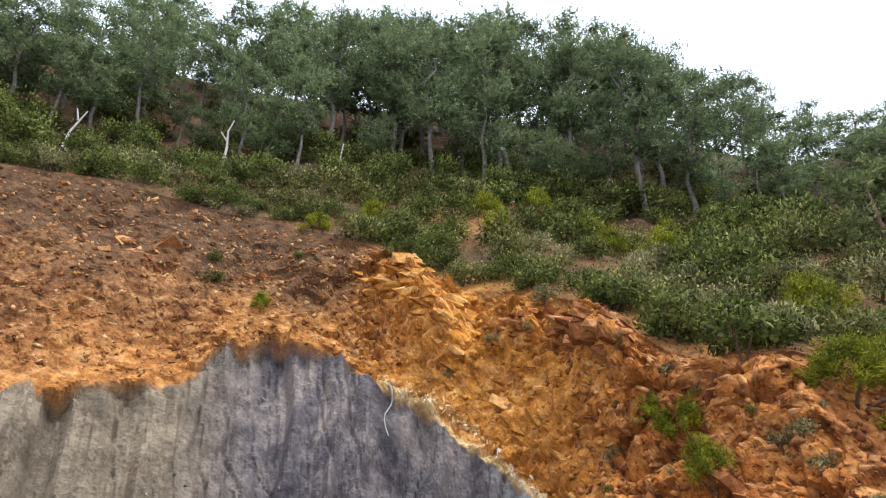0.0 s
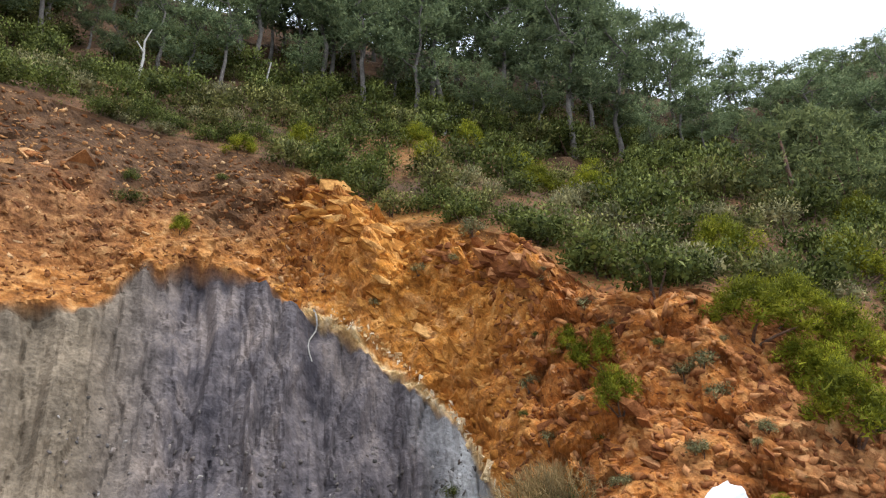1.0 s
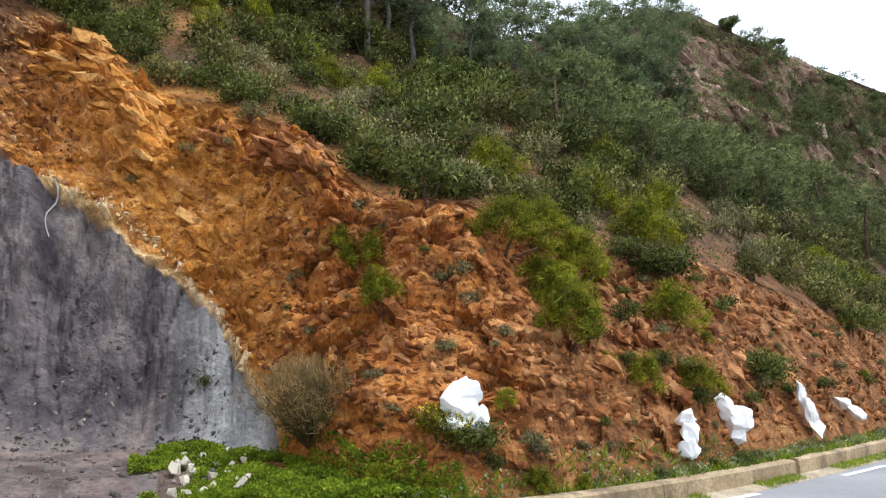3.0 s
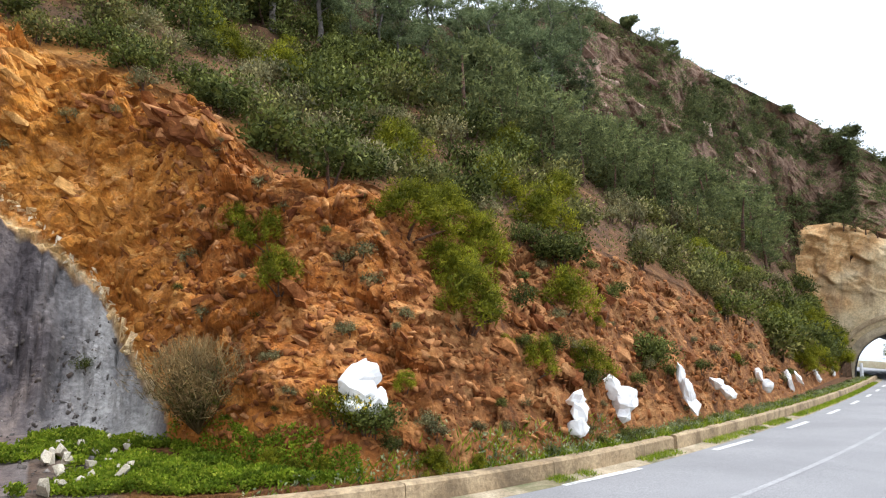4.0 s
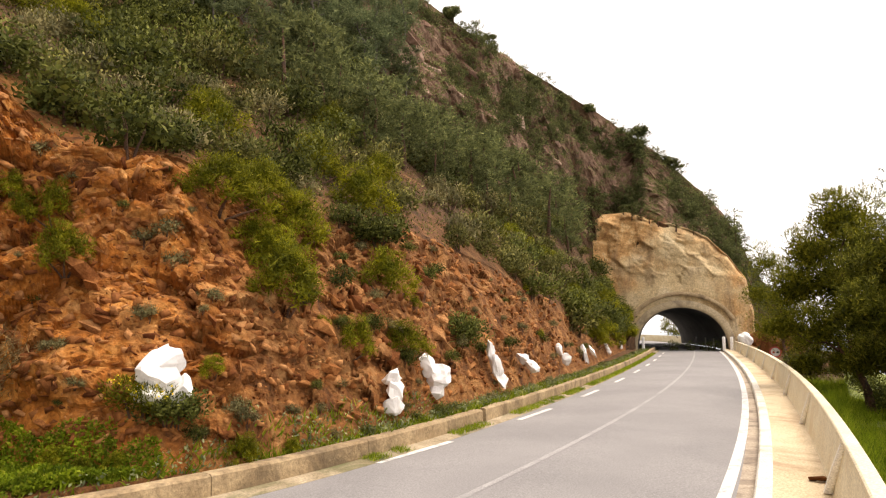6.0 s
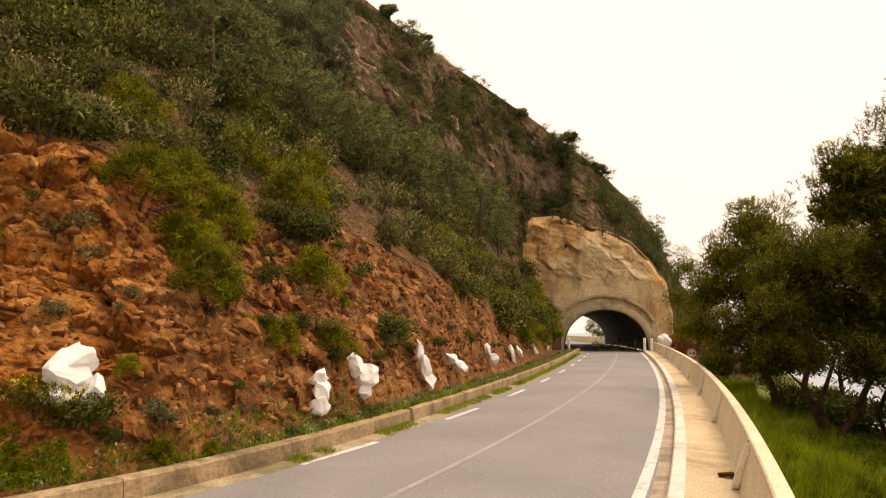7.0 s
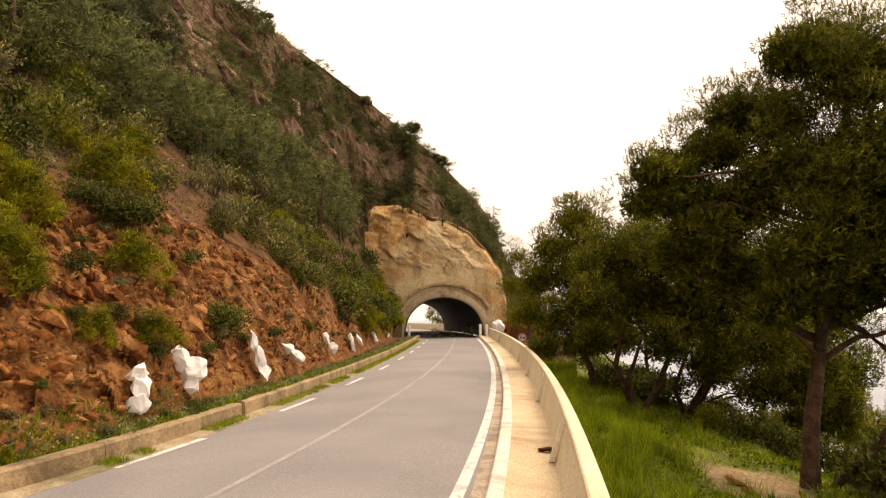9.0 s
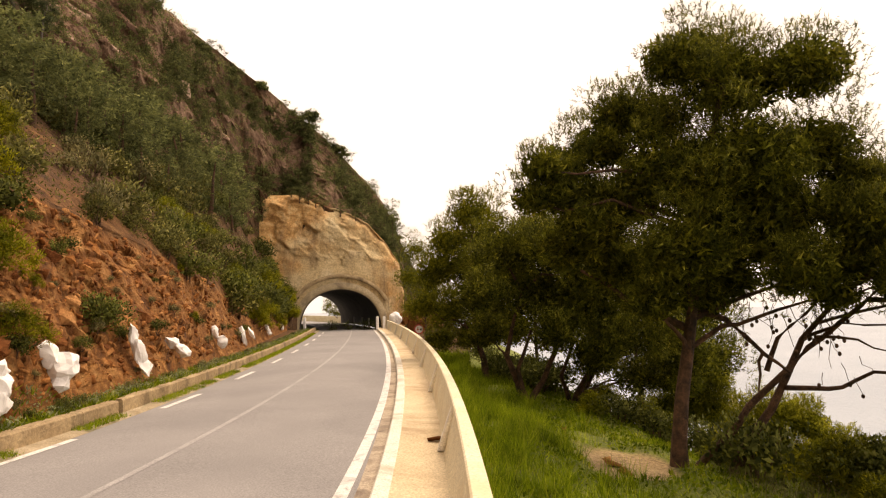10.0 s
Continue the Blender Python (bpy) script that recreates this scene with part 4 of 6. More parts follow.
def angular_stone(seed, flat=0.7, n=10):
    g = np.random.default_rng(seed)
    bm = bmesh.new()
    corners = np.array([(x, y, z) for x in (-1, 1) for y in (-0.75, 0.75) for z in (-flat, flat)])
    for p in corners * g.uniform(0.45, 1.05, (8, 3)) + g.normal(size=(8, 3)) * 0.08:
        bm.verts.new(p * 0.55)
    for p in unit(g.normal(size=(max(0, n - 8), 3))) * np.array([0.95, 0.8, flat]):
        bm.verts.new(p * 0.55)
    res = bmesh.ops.convex_hull(bm, input=bm.verts)
    bmesh.ops.delete(bm, geom=[v for v in res["geom_interior"] if isinstance(v, bmesh.types.BMVert)], context="VERTS")
    me = bpy.data.meshes.new("stone")
    bm.to_mesh(me)
    bm.free()
    return me


def stone_material(name, stops):
    """Broken stone: each piece has its own tone."""
    m, ns, ls, bs = nodes_of(name)
    co = ns.new("ShaderNodeTexCoord").outputs["Object"]
    both = add(ns, "Math")
    both.operation = "ADD"
    ls.new(ns.new("ShaderNodeNewGeometry").outputs["Random Per Island"], both.inputs[0])
    ls.new(ns.new("ShaderNodeObjectInfo").outputs["Random"], both.inputs[1])
    wrap = add(ns, "Math")
    wrap.operation = "FRACT"
    ls.new(both.outputs[0], wrap.inputs[0])
    col = ramp(ns, ls, wrap.outputs[0], stops)
    fine = noise_tex(ns, ls, co, 14.0, 7, 0.7)
    col = mixed(ns, ls, 0.9, col, ramp(ns, ls, fine, [(0.3, (0.5, 0.48, 0.46)), (0.7, (1.3, 1.3, 1.3))]), "MULTIPLY")
    col = mixed(ns, ls, 0.9, col, ramp(ns, ls, noise_tex(ns, ls, co, 3.0, 5, 0.65, 0.8), [(0.35, (0.62, 0.5, 0.42)), (0.65, (1.2, 1.2, 1.2))]), "MULTIPLY")
    ls.new(col, bs.inputs["Base Color"])
    bs.inputs["Roughness"].default_value = 0.95
    bs.inputs["Specular IOR Level"].default_value = 0.12
    bumped(ns, ls, bs, fine, 0.7, 0.03)
    return m


M_REDSTONE = stone_material("broken_red_stone", [(0.0, (0.15, 0.052, 0.02)), (0.6, (0.36, 0.15, 0.05)), (1.0, (0.52, 0.27, 0.115))])
M_OCHRESTONE = stone_material("broken_ochre_stone", [(0.0, (0.36, 0.15, 0.03)), (0.6, (0.54, 0.25, 0.05)), (1.0, (0.68, 0.4, 0.14))])
M_CRUST = stone_material("cream_crust_stone", [(0.0, (0.6, 0.38, 0.14)), (0.5, (0.82, 0.64, 0.36)), (1.0, (0.9, 0.82, 0.62))])
M_RIDGESTONE = stone_material("weathered_ridge_stone", [(0.0, (0.16, 0.095, 0.07)), (0.6, (0.3, 0.19, 0.14)), (1.0, (0.44, 0.32, 0.25))])
M_STONE = stone_material("broken_orange_stone", [(0.0, (0.12, 0.045, 0.018)), (0.5, (0.29, 0.125, 0.042)), (0.85, (0.46, 0.25, 0.1)), (1.0, (0.56, 0.37, 0.19))])


def copy_at(src, m):
    """A copy at m, whatever the size of its source."""
    return copy_thing(src, m @ Matrix.Diagonal((1 / src.scale.x, 1 / src.scale.y, 1 / src.scale.z, 1)))


def hill_mesh(name, mat, count, maker, azs, ks, fs, seed, **kw):
    """Small growth spread over a stretch of the hill, joined."""
    g = np.random.default_rng(seed)
    chunks = []
    for i in range(count):
        k = int(g.choice(ks))
        p = settle(ground_at(g.uniform(*azs), k, g.uniform(*fs)), k == 1)
        chunks.append(maker(np.array(p), g, **kw))
    return mesh_from(name, *joined(chunks), mat)


# ---- the wood on the hill ----
def far_pines():
    kinds = []
    for i in range(7):
        g = np.random.default_rng(40 + i)
        h, base, w = 8.0, g.uniform(0.9, 2.6), g.uniform(2.1, 2.8)
        path = [(0.12 * h * 0.1 * j * g.uniform(-1, 1), 0.1 * j * g.uniform(-1, 1), -0.4 + (h * 0.9 + 0.4) * j / 6) for j in range(7)]
        kinds.append(pine("pine_tree", "tall grey-green pine, paled as by haze, in the wood on the hillside", h, crown_masses(h, base, w, 11, g), path, 0.11, 900, 6, 0.14, 0.052, M_WOODPINE, 60 + i, bark=M_GREYBARK, group="pines of the hillside wood", shoot=0.3, core=0.2, flake=0.5, dense=1.6, sub=8))
    return kinds


TOPS_AZ = (-60, -41, -33, -23, -5, 8, 12.4, 17.5, 24, 29, 35, 39.5, 44, 48)
TOPS_EL = (38, 38.5, 41, 42.6, 44.5, 44.6, 42.6, 41.2, 38.0, 35.6, 30.4, 30.0, 30.5, 29.5)
g = np.random.default_rng(11)
kinds = far_pines()
spots = []
for row, (ra, rb, step) in enumerate(((0.02, 0.2, 3.3), (0.2, 0.42, 2.6), (0.42, 0.75, 2.3))):
    az = -57.0 + row
    while az < 47:
        spots.append((az + g.uniform(-0.9, 0.9), g.uniform(ra, rb), row))
        az += step * g.uniform(0.8, 1.2)
for i, (az, f, row) in enumerate(spots):
    p = settle(ground_at(az, 3, f))
    r = math.hypot(p.x, p.y)
    top = EYE_Z + r * math.tan(radians(float(np.interp(az, TOPS_AZ, TOPS_EL)) + g.uniform(-0.6, 0.5) - (11.0, 4.0, 0.5)[row] * g.random()))
    h = max(3.5, min(12.5, top - p.z))
    src = kinds[i % 7]
    m = Matrix.LocRotScale(p, Euler((0, 0, g.uniform(0, 6.28))), Vector((h / 8.0 * g.uniform(1.0, 1.4) * (1.0 if h > 6 else 1.35),) * 2 + (h / 8.0,)))
    if i < 7:
        src.matrix_world = m
    else:
        copy_at(src, m)

# pines and tall scrub on the slopes between the wood and the tunnel
g = np.random.default_rng(12)
small = []
for i in range(4):
    gg = np.random.default_rng(90 + i)
    lumps = crown_masses(3.0, 0.0, 1.35, 9, gg)
    small.append(pine("small_pine", "low spreading dark green pine on the rocky slope", 3.0, lumps, [(0, 0, -0.5), (0.05, 0, 0.8), (0, 0.08, 1.8), (0.04, 0, 2.6)], 0.08, 190, 6, 0.15, 0.055, M_FARPINE, 95 + i, limbs=False, group="small pines on the rocky slope", shoot=0.2, core=0.2, flake=0.3, dense=1.4))
spread = []                                            # (which of them, where): the farther ones, joined below


def join_copies(name, sources, spots):
    """Many far copies of a few crowns as one mesh."""
    vs, fs, ns_, base = [], [], [], 0
    read = []
    for src in sources:
        me = next(c for c in src.children if c.name.startswith("crown")).data
        co, nv = np.empty(len(me.vertices) * 3), np.empty(len(me.loops) * 3)
        me.vertices.foreach_get("co", co)
        me.corner_normals.foreach_get("vector", nv)
        li = np.empty(len(me.loops), dtype=np.int32)
        me.loops.foreach_get("vertex_index", li)
        vn = np.empty((len(me.vertices), 3))
        vn[li] = nv.reshape(-1, 3)
        read.append((co.reshape(-1, 3), li.reshape(-1, 3), vn))
    for k, m in spots:
        co, li, vn = read[k]
        a = np.array(m.to_3x3())
        vs.append(co @ a.T + np.array(m.translation))
        w = vn @ np.linalg.inv(a)
        ns_.append(w / np.linalg.norm(w, axis=1, keepdims=True))
        fs.append(li + base)
        base += len(co)
    me = mesh_from(name, np.concatenate(vs), np.concatenate(fs), M_FARPINE, True)
    me.normals_split_custom_set_from_vertices(np.concatenate(ns_).tolist())
    return me


for i in range(320):
    low = i < 90
    az = g.uniform(37, 62.3) if low else g.uniform(37, 77)
    p = settle(ground_at(az, 2, g.uniform(0.5, 1.0)) if low else ground_at(az, 3, g.random() ** 1.3 * 0.95))
    sc = g.uniform(0.6, 1.35) if low else g.uniform(0.22, 0.85)
    m = Matrix.LocRotScale(p, Euler((g.uniform(-0.1, 0.1), g.uniform(-0.1, 0.1), g.uniform(0, 6.28))), Vector((sc * g.uniform(1.0, 1.5), sc * g.uniform(1.0, 1.5), sc)))
    if i < 4:
        small[i].matrix_world = m
    elif i < 230:
        copy_at(small[i % 4], m)
    else:
        spread.append((i % 4, m))
for i in range(120):                                   # pines round the portal and up to the ridge
    p = settle(ground_at(g.uniform(54, 78), 3, g.uniform(0.05, 0.8)))
    sc = g.uniform(0.4, 0.85)
    spread.append((i % 4, Matrix.LocRotScale(p - Vector((0, 0, 0.3 * sc)), Euler((0, 0, g.uniform(0, 6.28))), Vector((sc * g.uniform(1.0, 1.6), sc * g.uniform(1.0, 1.6), sc)))))
for i in range(48):                                    # scrub along the skyline
    p = settle(ground_at(g.uniform(47, 78.5), 3, g.uniform(0.82, 1.0)))
    sc = g.uniform(0.14, 0.42)
    spread.append((i % 4, Matrix.LocRotScale(p - Vector((0, 0, 0.2 * sc)), Euler((0, 0, g.uniform(0, 6.28))), Vector((sc * g.uniform(1.2, 2.2), sc * g.uniform(1.2, 2.0), sc)))))
tagged(piece("far_scrub", join_copies("far_scrub", small, spread)), "low dark green pines and scrub scattered over the rocky ridge", "scrub", kind="stuff")
gg = np.random.default_rng(99)
ridge_pine = pine("ridge_pine", "small wind-bent umbrella pine on the rocky ridge", 2.4, [(0.3, 0, 1.9, 0.55), (-0.4, 0.3, 1.7, 0.5), (0.8, -0.2, 1.75, 0.45), (0.2, 0.5, 2.05, 0.4)],
                  [(0, 0, -0.6), (0.1, 0, 0.6), (0.05, 0.1, 1.3), (0.2, 0.1, 1.8)], 0.09, 300, 12, 0.2, 0.04, M_FARPINE, 97, group="pines along the ridge", shoot=0.2)
for i, az in enumerate((54.8, 58.6, 59.2, 61.4, 63.8, 64.5, 67.6, 70.3, 70.8, 52.0)):
    sc = g.uniform(0.4, 0.95)
    m = Matrix.LocRotScale(settle(ground_at(az, 3, g.uniform(0.9, 0.98))) - Vector((0, 0, 0.7 * sc)), Euler((g.uniform(-0.2, 0.2), g.uniform(-0.2, 0.2), g.uniform(0, 6.28))), Vector((sc * g.uniform(1.1, 1.7), sc * g.uniform(1.0, 1.4), sc)))
    if i == 0:
        ridge_pine.matrix_world = m
    else:
        copy_at(ridge_pine, m)

# ---- scrub above the cut ----
scrub = []
for i in range(6):
    gg = np.random.default_rng(120 + i)
    scrub.append(shrub("lentisk_bush", "dense dark green lentisk bush on the slope", "bush", masses(gg, 11, 0.8, 0.75), 950, 0.08, 0.038, M_SHRUB, 130 + i, group="scrub above the cut"))
for i in range(3):
    gg = np.random.default_rng(140 + i)
    scrub.append(shrub("cistus_bush", "silvery grey-green cistus bush on the slope", "bush", masses(gg, 9, 0.6, 0.95), 620, 0.08, 0.026, M_GREYSHRUB, 150 + i, group="cistus on the slope"))
for i in range(3):
    gg = np.random.default_rng(160 + i)
    scrub.append(shrub("broom_bush", "bright yellow-green needle-leaved bush", "bush", low_masses(gg, 20, 0.75), 3600, 0.052, 0.013, M_LIME, 170 + i, narrow=True, group="bright green bushes"))
for i in range(2):
    gg = np.random.default_rng(180 + i)
    scrub.append(shrub("olive_bush", "olive-brown bush among the scrub", "bush", masses(gg, 10, 0.75, 0.8), 760, 0.09, 0.036, M_OLIVE, 182 + i, group="scrub above the cut"))
for i in range(3):
    gg = np.random.default_rng(190 + i)
    scrub.append(shrub("lentisk_bush", "dense dark green lentisk bush high on the slope", "bush", masses(gg, 10, 0.8, 0.8), 800, 0.09, 0.042, M_SHRUB, 193 + i, group="scrub above the cut"))
placed = [False] * len(scrub)


def plant(kind, p, size, tilt=0.0):
    m = Matrix.LocRotScale(p, Euler((g.uniform(-0.12, 0.12), g.uniform(-0.12, 0.12), g.uniform(0, 6.28))), Vector((size * g.uniform(0.9, 1.2), size * g.uniform(0.9, 1.2), size * g.uniform(0.85, 1.15))))
    if placed[kind]:
        return copy_at(scrub[kind], m)
    placed[kind] = True
    scrub[kind].matrix_world = m
    return scrub[kind]


g = np.random.default_rng(21)
taken = []
for _ in range(4000):
    if len(taken) > 285:
        break
    az = g.uniform(-45, 65)
    f = g.random() ** 0.9
    p = ground_at(az, 2, f)
    gap = 0.95 + 0.02 * math.hypot(p.x, p.y)
    if any((p.xy - q).length < gap for q in taken):
        continue
    taken.append(p.xy.copy())
    u = g.random()
    kind = int(g.integers(6, 9)) if u < (0.34 if f < 0.5 else 0.16) else int(g.integers(9, 12)) if u > (0.9 if az < 30 else 0.82) else int(g.integers(12, 14)) if u > (0.72 if az < 30 else 0.5) else int(g.integers(0, 6)) if f < 0.5 else int(g.integers(14, 17))
    plant(kind, settle(p) - Vector((0, 0, 0.1)), g.uniform(0.95, 1.6) * (1.0 if f < 0.5 else 1.3))

for i in range(58):                                    # a close row along the crest of the cut
    az = g.uniform(-44, 40)
    plant(int(g.choice((0, 1, 2, 3, 4, 5, 6, 7, 12))), settle(ground_at(az, 2, g.uniform(0.01, 0.16))) - Vector((0, 0, 0.1)), g.uniform(0.6, 1.15))

for i in range(165):                                   # bushes under the first trees of the wood
    plant(int(g.choice((14, 15, 16, 14, 15, 16, 12))), settle(ground_at(g.uniform(-46, 44), 3, g.random() ** 1.5 * 0.45)) - Vector((0, 0, 0.1)), g.uniform(1.1, 2.2))

for x, v, size in ((52.5, 8.4, 1.7), (53.8, 8.9, 1.9), (54.6, 8.3, 1.6), (55.3, 9.3, 2.0), (55.8, 8.6, 1.8), (53.0, 9.8, 1.8), (56.2, 9.9, 1.9), (51.2, 8.6, 1.5)):   # thicket at the portal's side
    plant(int(g.choice((9, 10, 11, 14, 15))), settle(on_road(x, v, 0.0)) - Vector((0, 0, 0.2)), size)

for i in range(26):                                    # the green thicket that climbs beside the portal
    az = g.uniform(61.2, 66.2)
    up = g.random()
    p = ground_at(az, 1, 0.5 + 0.5 * up) if i % 2 else ground_at(az, 2, 0.6 * up)
    plant(int(g.choice((9, 10, 11, 9, 10, 13, 15))), settle(p) - Vector((0, 0, 0.15)), g.uniform(1.3, 2.2))

for i in range(34):                                    # scrub on the bare shoulder above the thicket
    plant(int(g.choice((12, 13, 14, 15, 16))), settle(ground_at(g.uniform(54, 66.6), 2, g.random())) - Vector((0, 0, 0.15)), g.uniform(0.9, 1.7))

# ---- bushes on the cut itself ----
SAPLINGS = ((18.4, 0.62, 0.36), (17.3, 0.65, 0.36), (20.1, 0.66, 0.4), (21.0, 0.5, 0.44), (31.8, 0.85, 0.81), (37.9, 0.79, 0.68), (37.4, 0.47, 0.75), (42.9, 0.27, 0.46), (47.4, 0.24, 0.6),
            (45.6, 0.56, 0.69), (-16.5, 0.65, 0.35), (31.9, 0.2, 0.22), (35.2, 0.94, 0.63), (34.7, 0.68, 0.5), (36.4, 0.6, 0.6))
DARKS = ((24.8, 0.97, 0.72), (45.0, 0.85, 0.73), (42.7, 0.92, 0.58), (52.5, 0.28, 0.69), (7.1, 0.11, 0.25), (-20.7, 0.7, 0.4), (-20.8, 0.78, 0.3), (29.3, 0.07, 0.4), (51.9, 0.3, 0.64),
         (28.5, 0.06, 0.37), (29.4, 0.06, 0.36), (58.3, 0.9, 0.98), (45.3, 0.83, 0.6), (-13.6, 0.85, 0.22), (64.2, 0.7, 1.4), (63.0, 0.9, 1.6), (61.6, 0.95, 1.5))
CISTUS = ((27.8, 0.64, 0.3), (26.3, 0.6, 0.25), (4.3, 0.77, 0.34), (7.6, 0.82, 0.22), (0.4, 0.61, 0.22), (13.7, 0.43, 0.26), (15.1, 0.29, 0.21), (21.0, 0.25, 0.16), (27.0, 0.34, 0.22), (31.8, 0.43, 0.21),
          (28.5, 0.53, 0.29), (22.2, 0.16, 0.15), (34.6, 0.05, 0.26), (19.0, 0.86, 0.26), (21.1, 0.82, 0.19), (33.8, 0.07, 0.26), (26.4, 0.35, 0.23), (20.2, 0.24, 0.18), (41.8, 0.13, 0.2), (9.4, 0.97, 0.45), (15.4, 0.83, 0.19))
for table, lo, hi in ((SAPLINGS, 9, 12), (DARKS, 0, 6), (CISTUS, 6, 9)):
    for az, f, size in table:
        plant(int(g.integers(lo, hi)), settle(ground_at(az, 1, f), True) - Vector((0, 0, 0.05 + (0.1 * size if lo == 9 else 0.0))), size * ((2.0 if az < 30 else 1.9) if lo == 9 else 1.6))
for i in range(60):                                    # the thin scrub towards the tunnel
    az = g.uniform(38, 64)
    plant(int(g.choice((0, 2, 4, 6, 7, 8, 9))), settle(ground_at(az, 1, g.uniform(0.1, 0.95)), True), g.uniform(0.2, 0.5))
for i in range(16):
    plant(int(g.choice((1, 3, 7, 8))), settle(ground_at(g.uniform(12, 38), 1, g.uniform(0.1, 0.95)), True), g.uniform(0.1, 0.2))
for i in range(70):                                    # low growth along the wall's back
    x = g.uniform(5.5, 50)
    plant(int(g.choice((6, 7, 8, 6, 7, 1, 4))), settle(on_road(x, g.uniform(5.75, 6.2) + float(wall_shift(x)), 0.3)), g.uniform(0.16, 0.3))
gg = np.random.default_rng(200)
flowering = shrub("flowering_bush", "olive green bush with small yellow flowers below the whitewashed boulder", "bush", masses(gg, 7, 0.5, 0.95), 1500, 0.1, 0.016, M_LIME, 201, narrow=True, flowers=220)
flowering.matrix_world = Matrix.Translation(settle(ground_at(26.6, 1, 0.08), True))
for i, (az, f, size) in enumerate(((34.4, 0.0, 0.5), (25.2, 0.02, 0.28), (21.2, 0.02, 0.36), (38.1, 0.0, 0.3), (22.8, 0.0, 0.3))):
    plant(9 + i % 3, settle(ground_at(az, 1, f), False), size * 1.1)


def twig_bush(label, size, at, count, seed):
    gg = np.random.default_rng(seed)
    bush = thing("dry_bush", label, "bush", at=Matrix.Translation(at))
    ways = unit(gg.normal(size=(count, 3)) * np.array([0.42, 0.42, 0.2]) + np.array([0, 0, 1.0]))
    stems = []
    for w in ways[:90]:
        stems.append(tube([(w * size * t + 0.04 * size * gg.normal(size=3) * t) for t in (0.0, 0.4, 0.75, 1.0)], [0.011, 0.008, 0.006, 0.003], 4))
    piece("branchwork", mesh_from("branchwork", *joined(stems), M_DRY), bush)
    root = ways * size * gg.uniform(0.25, 1.0, (count, 1))
    piece("twigwork", mesh_from("twigwork", *blades(root, unit(ways + 0.6 * gg.normal(size=ways.shape)), 0.16 * size, 0.011, gg), M_DRY), bush)
    green = root[: count * 2 // 3] * gg.uniform(0.6, 1.05, (count * 2 // 3, 1))
    piece("foliage", mesh_from("foliage", *blades(green * np.array([1, 1, 0.9]), unit(ways[: count * 2 // 3] + 0.8 * gg.normal(size=green.shape)), 0.08, 0.016, gg), M_OLIVE), bush)
    return bush


twig_bush("large half-dry twiggy brown and green bush on the grass", 1.45, settle(ground_at(15.4, 1, 0.04), False), 6200, 210)
twig_bush("pale dry grass clump among the scrub", 1.3, settle(ground_at(36.7, 2, 0.69)), 1200, 211)
twig_bush("pale dry tuft among the scrub", 0.9, settle(ground_at(34.9, 2, 0.6)), 700, 212)

# ---- stones of the cut ----
STONES = [angular_stone(300 + i, 0.13 + 0.06 * (i % 5), 8) for i in range(10)]
for me in STONES:
    me.materials.append(M_STONE)
CRUSTS = [me.copy() for me in STONES]
for me in CRUSTS:
    me.materials[0] = M_CRUST
REDS = [me.copy() for me in STONES]
OCHRES = [me.copy() for me in STONES]
for a, b in zip(REDS, OCHRES):
    a.materials[0], b.materials[0] = M_REDSTONE, M_OCHRESTONE
g = np.random.default_rng(31)


def stone_on_cut(az, f, size):
    q = ground_at(az, 1, f)
    if math.degrees(math.atan2(q.z - EYE_Z, math.hypot(q.x, q.y))) < float(np.interp(az, SHALE_AZ, SHALE_EL)) + 1.2:
        return
    ob = piece("stone", (STONES if az < -8 else OCHRES if az < 12 else REDS)[int(g.integers(0, 10))], hillside)
    p = settle(ground_at(az, 1, f), True)
    p += Vector((p.x, p.y, 0)).normalized() * size * 0.22
    ob.matrix_world = Matrix.LocRotScale(p, Euler((g.normal(0.5, 0.4), g.normal(0.4, 0.4), g.uniform(0, 6.28))), Vector((size * g.uniform(0.8, 1.5), size, size * g.uniform(0.6, 1.0))))


def broken_block(seed):
    """A cracked-off lump with a dozen uneven flat faces."""
    gg = np.random.default_rng(seed)
    bm = bmesh.new()
    for p in unit(gg.normal(size=(15, 3))) * np.array([0.62, 0.5, 0.44]) * gg.uniform(0.75, 1.1, (15, 1)):
        bm.verts.new(p)
    hull = bmesh.ops.convex_hull(bm, input=bm.verts)
    bmesh.ops.delete(bm, geom=[v for v in hull["geom_interior"] if isinstance(v, bmesh.types.BMVert)], context="VERTS")
    bmesh.ops.dissolve_limit(bm, angle_limit=0.3, verts=bm.verts, edges=bm.edges)
    me = bpy.data.meshes.new("block")
    bm.to_mesh(me)
    bm.free()
    return me


BLOCKS = [broken_block(340 + i) for i in range(8)]
REDBLOCKS = [me.copy() for me in BLOCKS]
for a, b in zip(BLOCKS, REDBLOCKS):
    a.materials.append(M_OCHRESTONE)
    b.materials.append(M_REDSTONE)


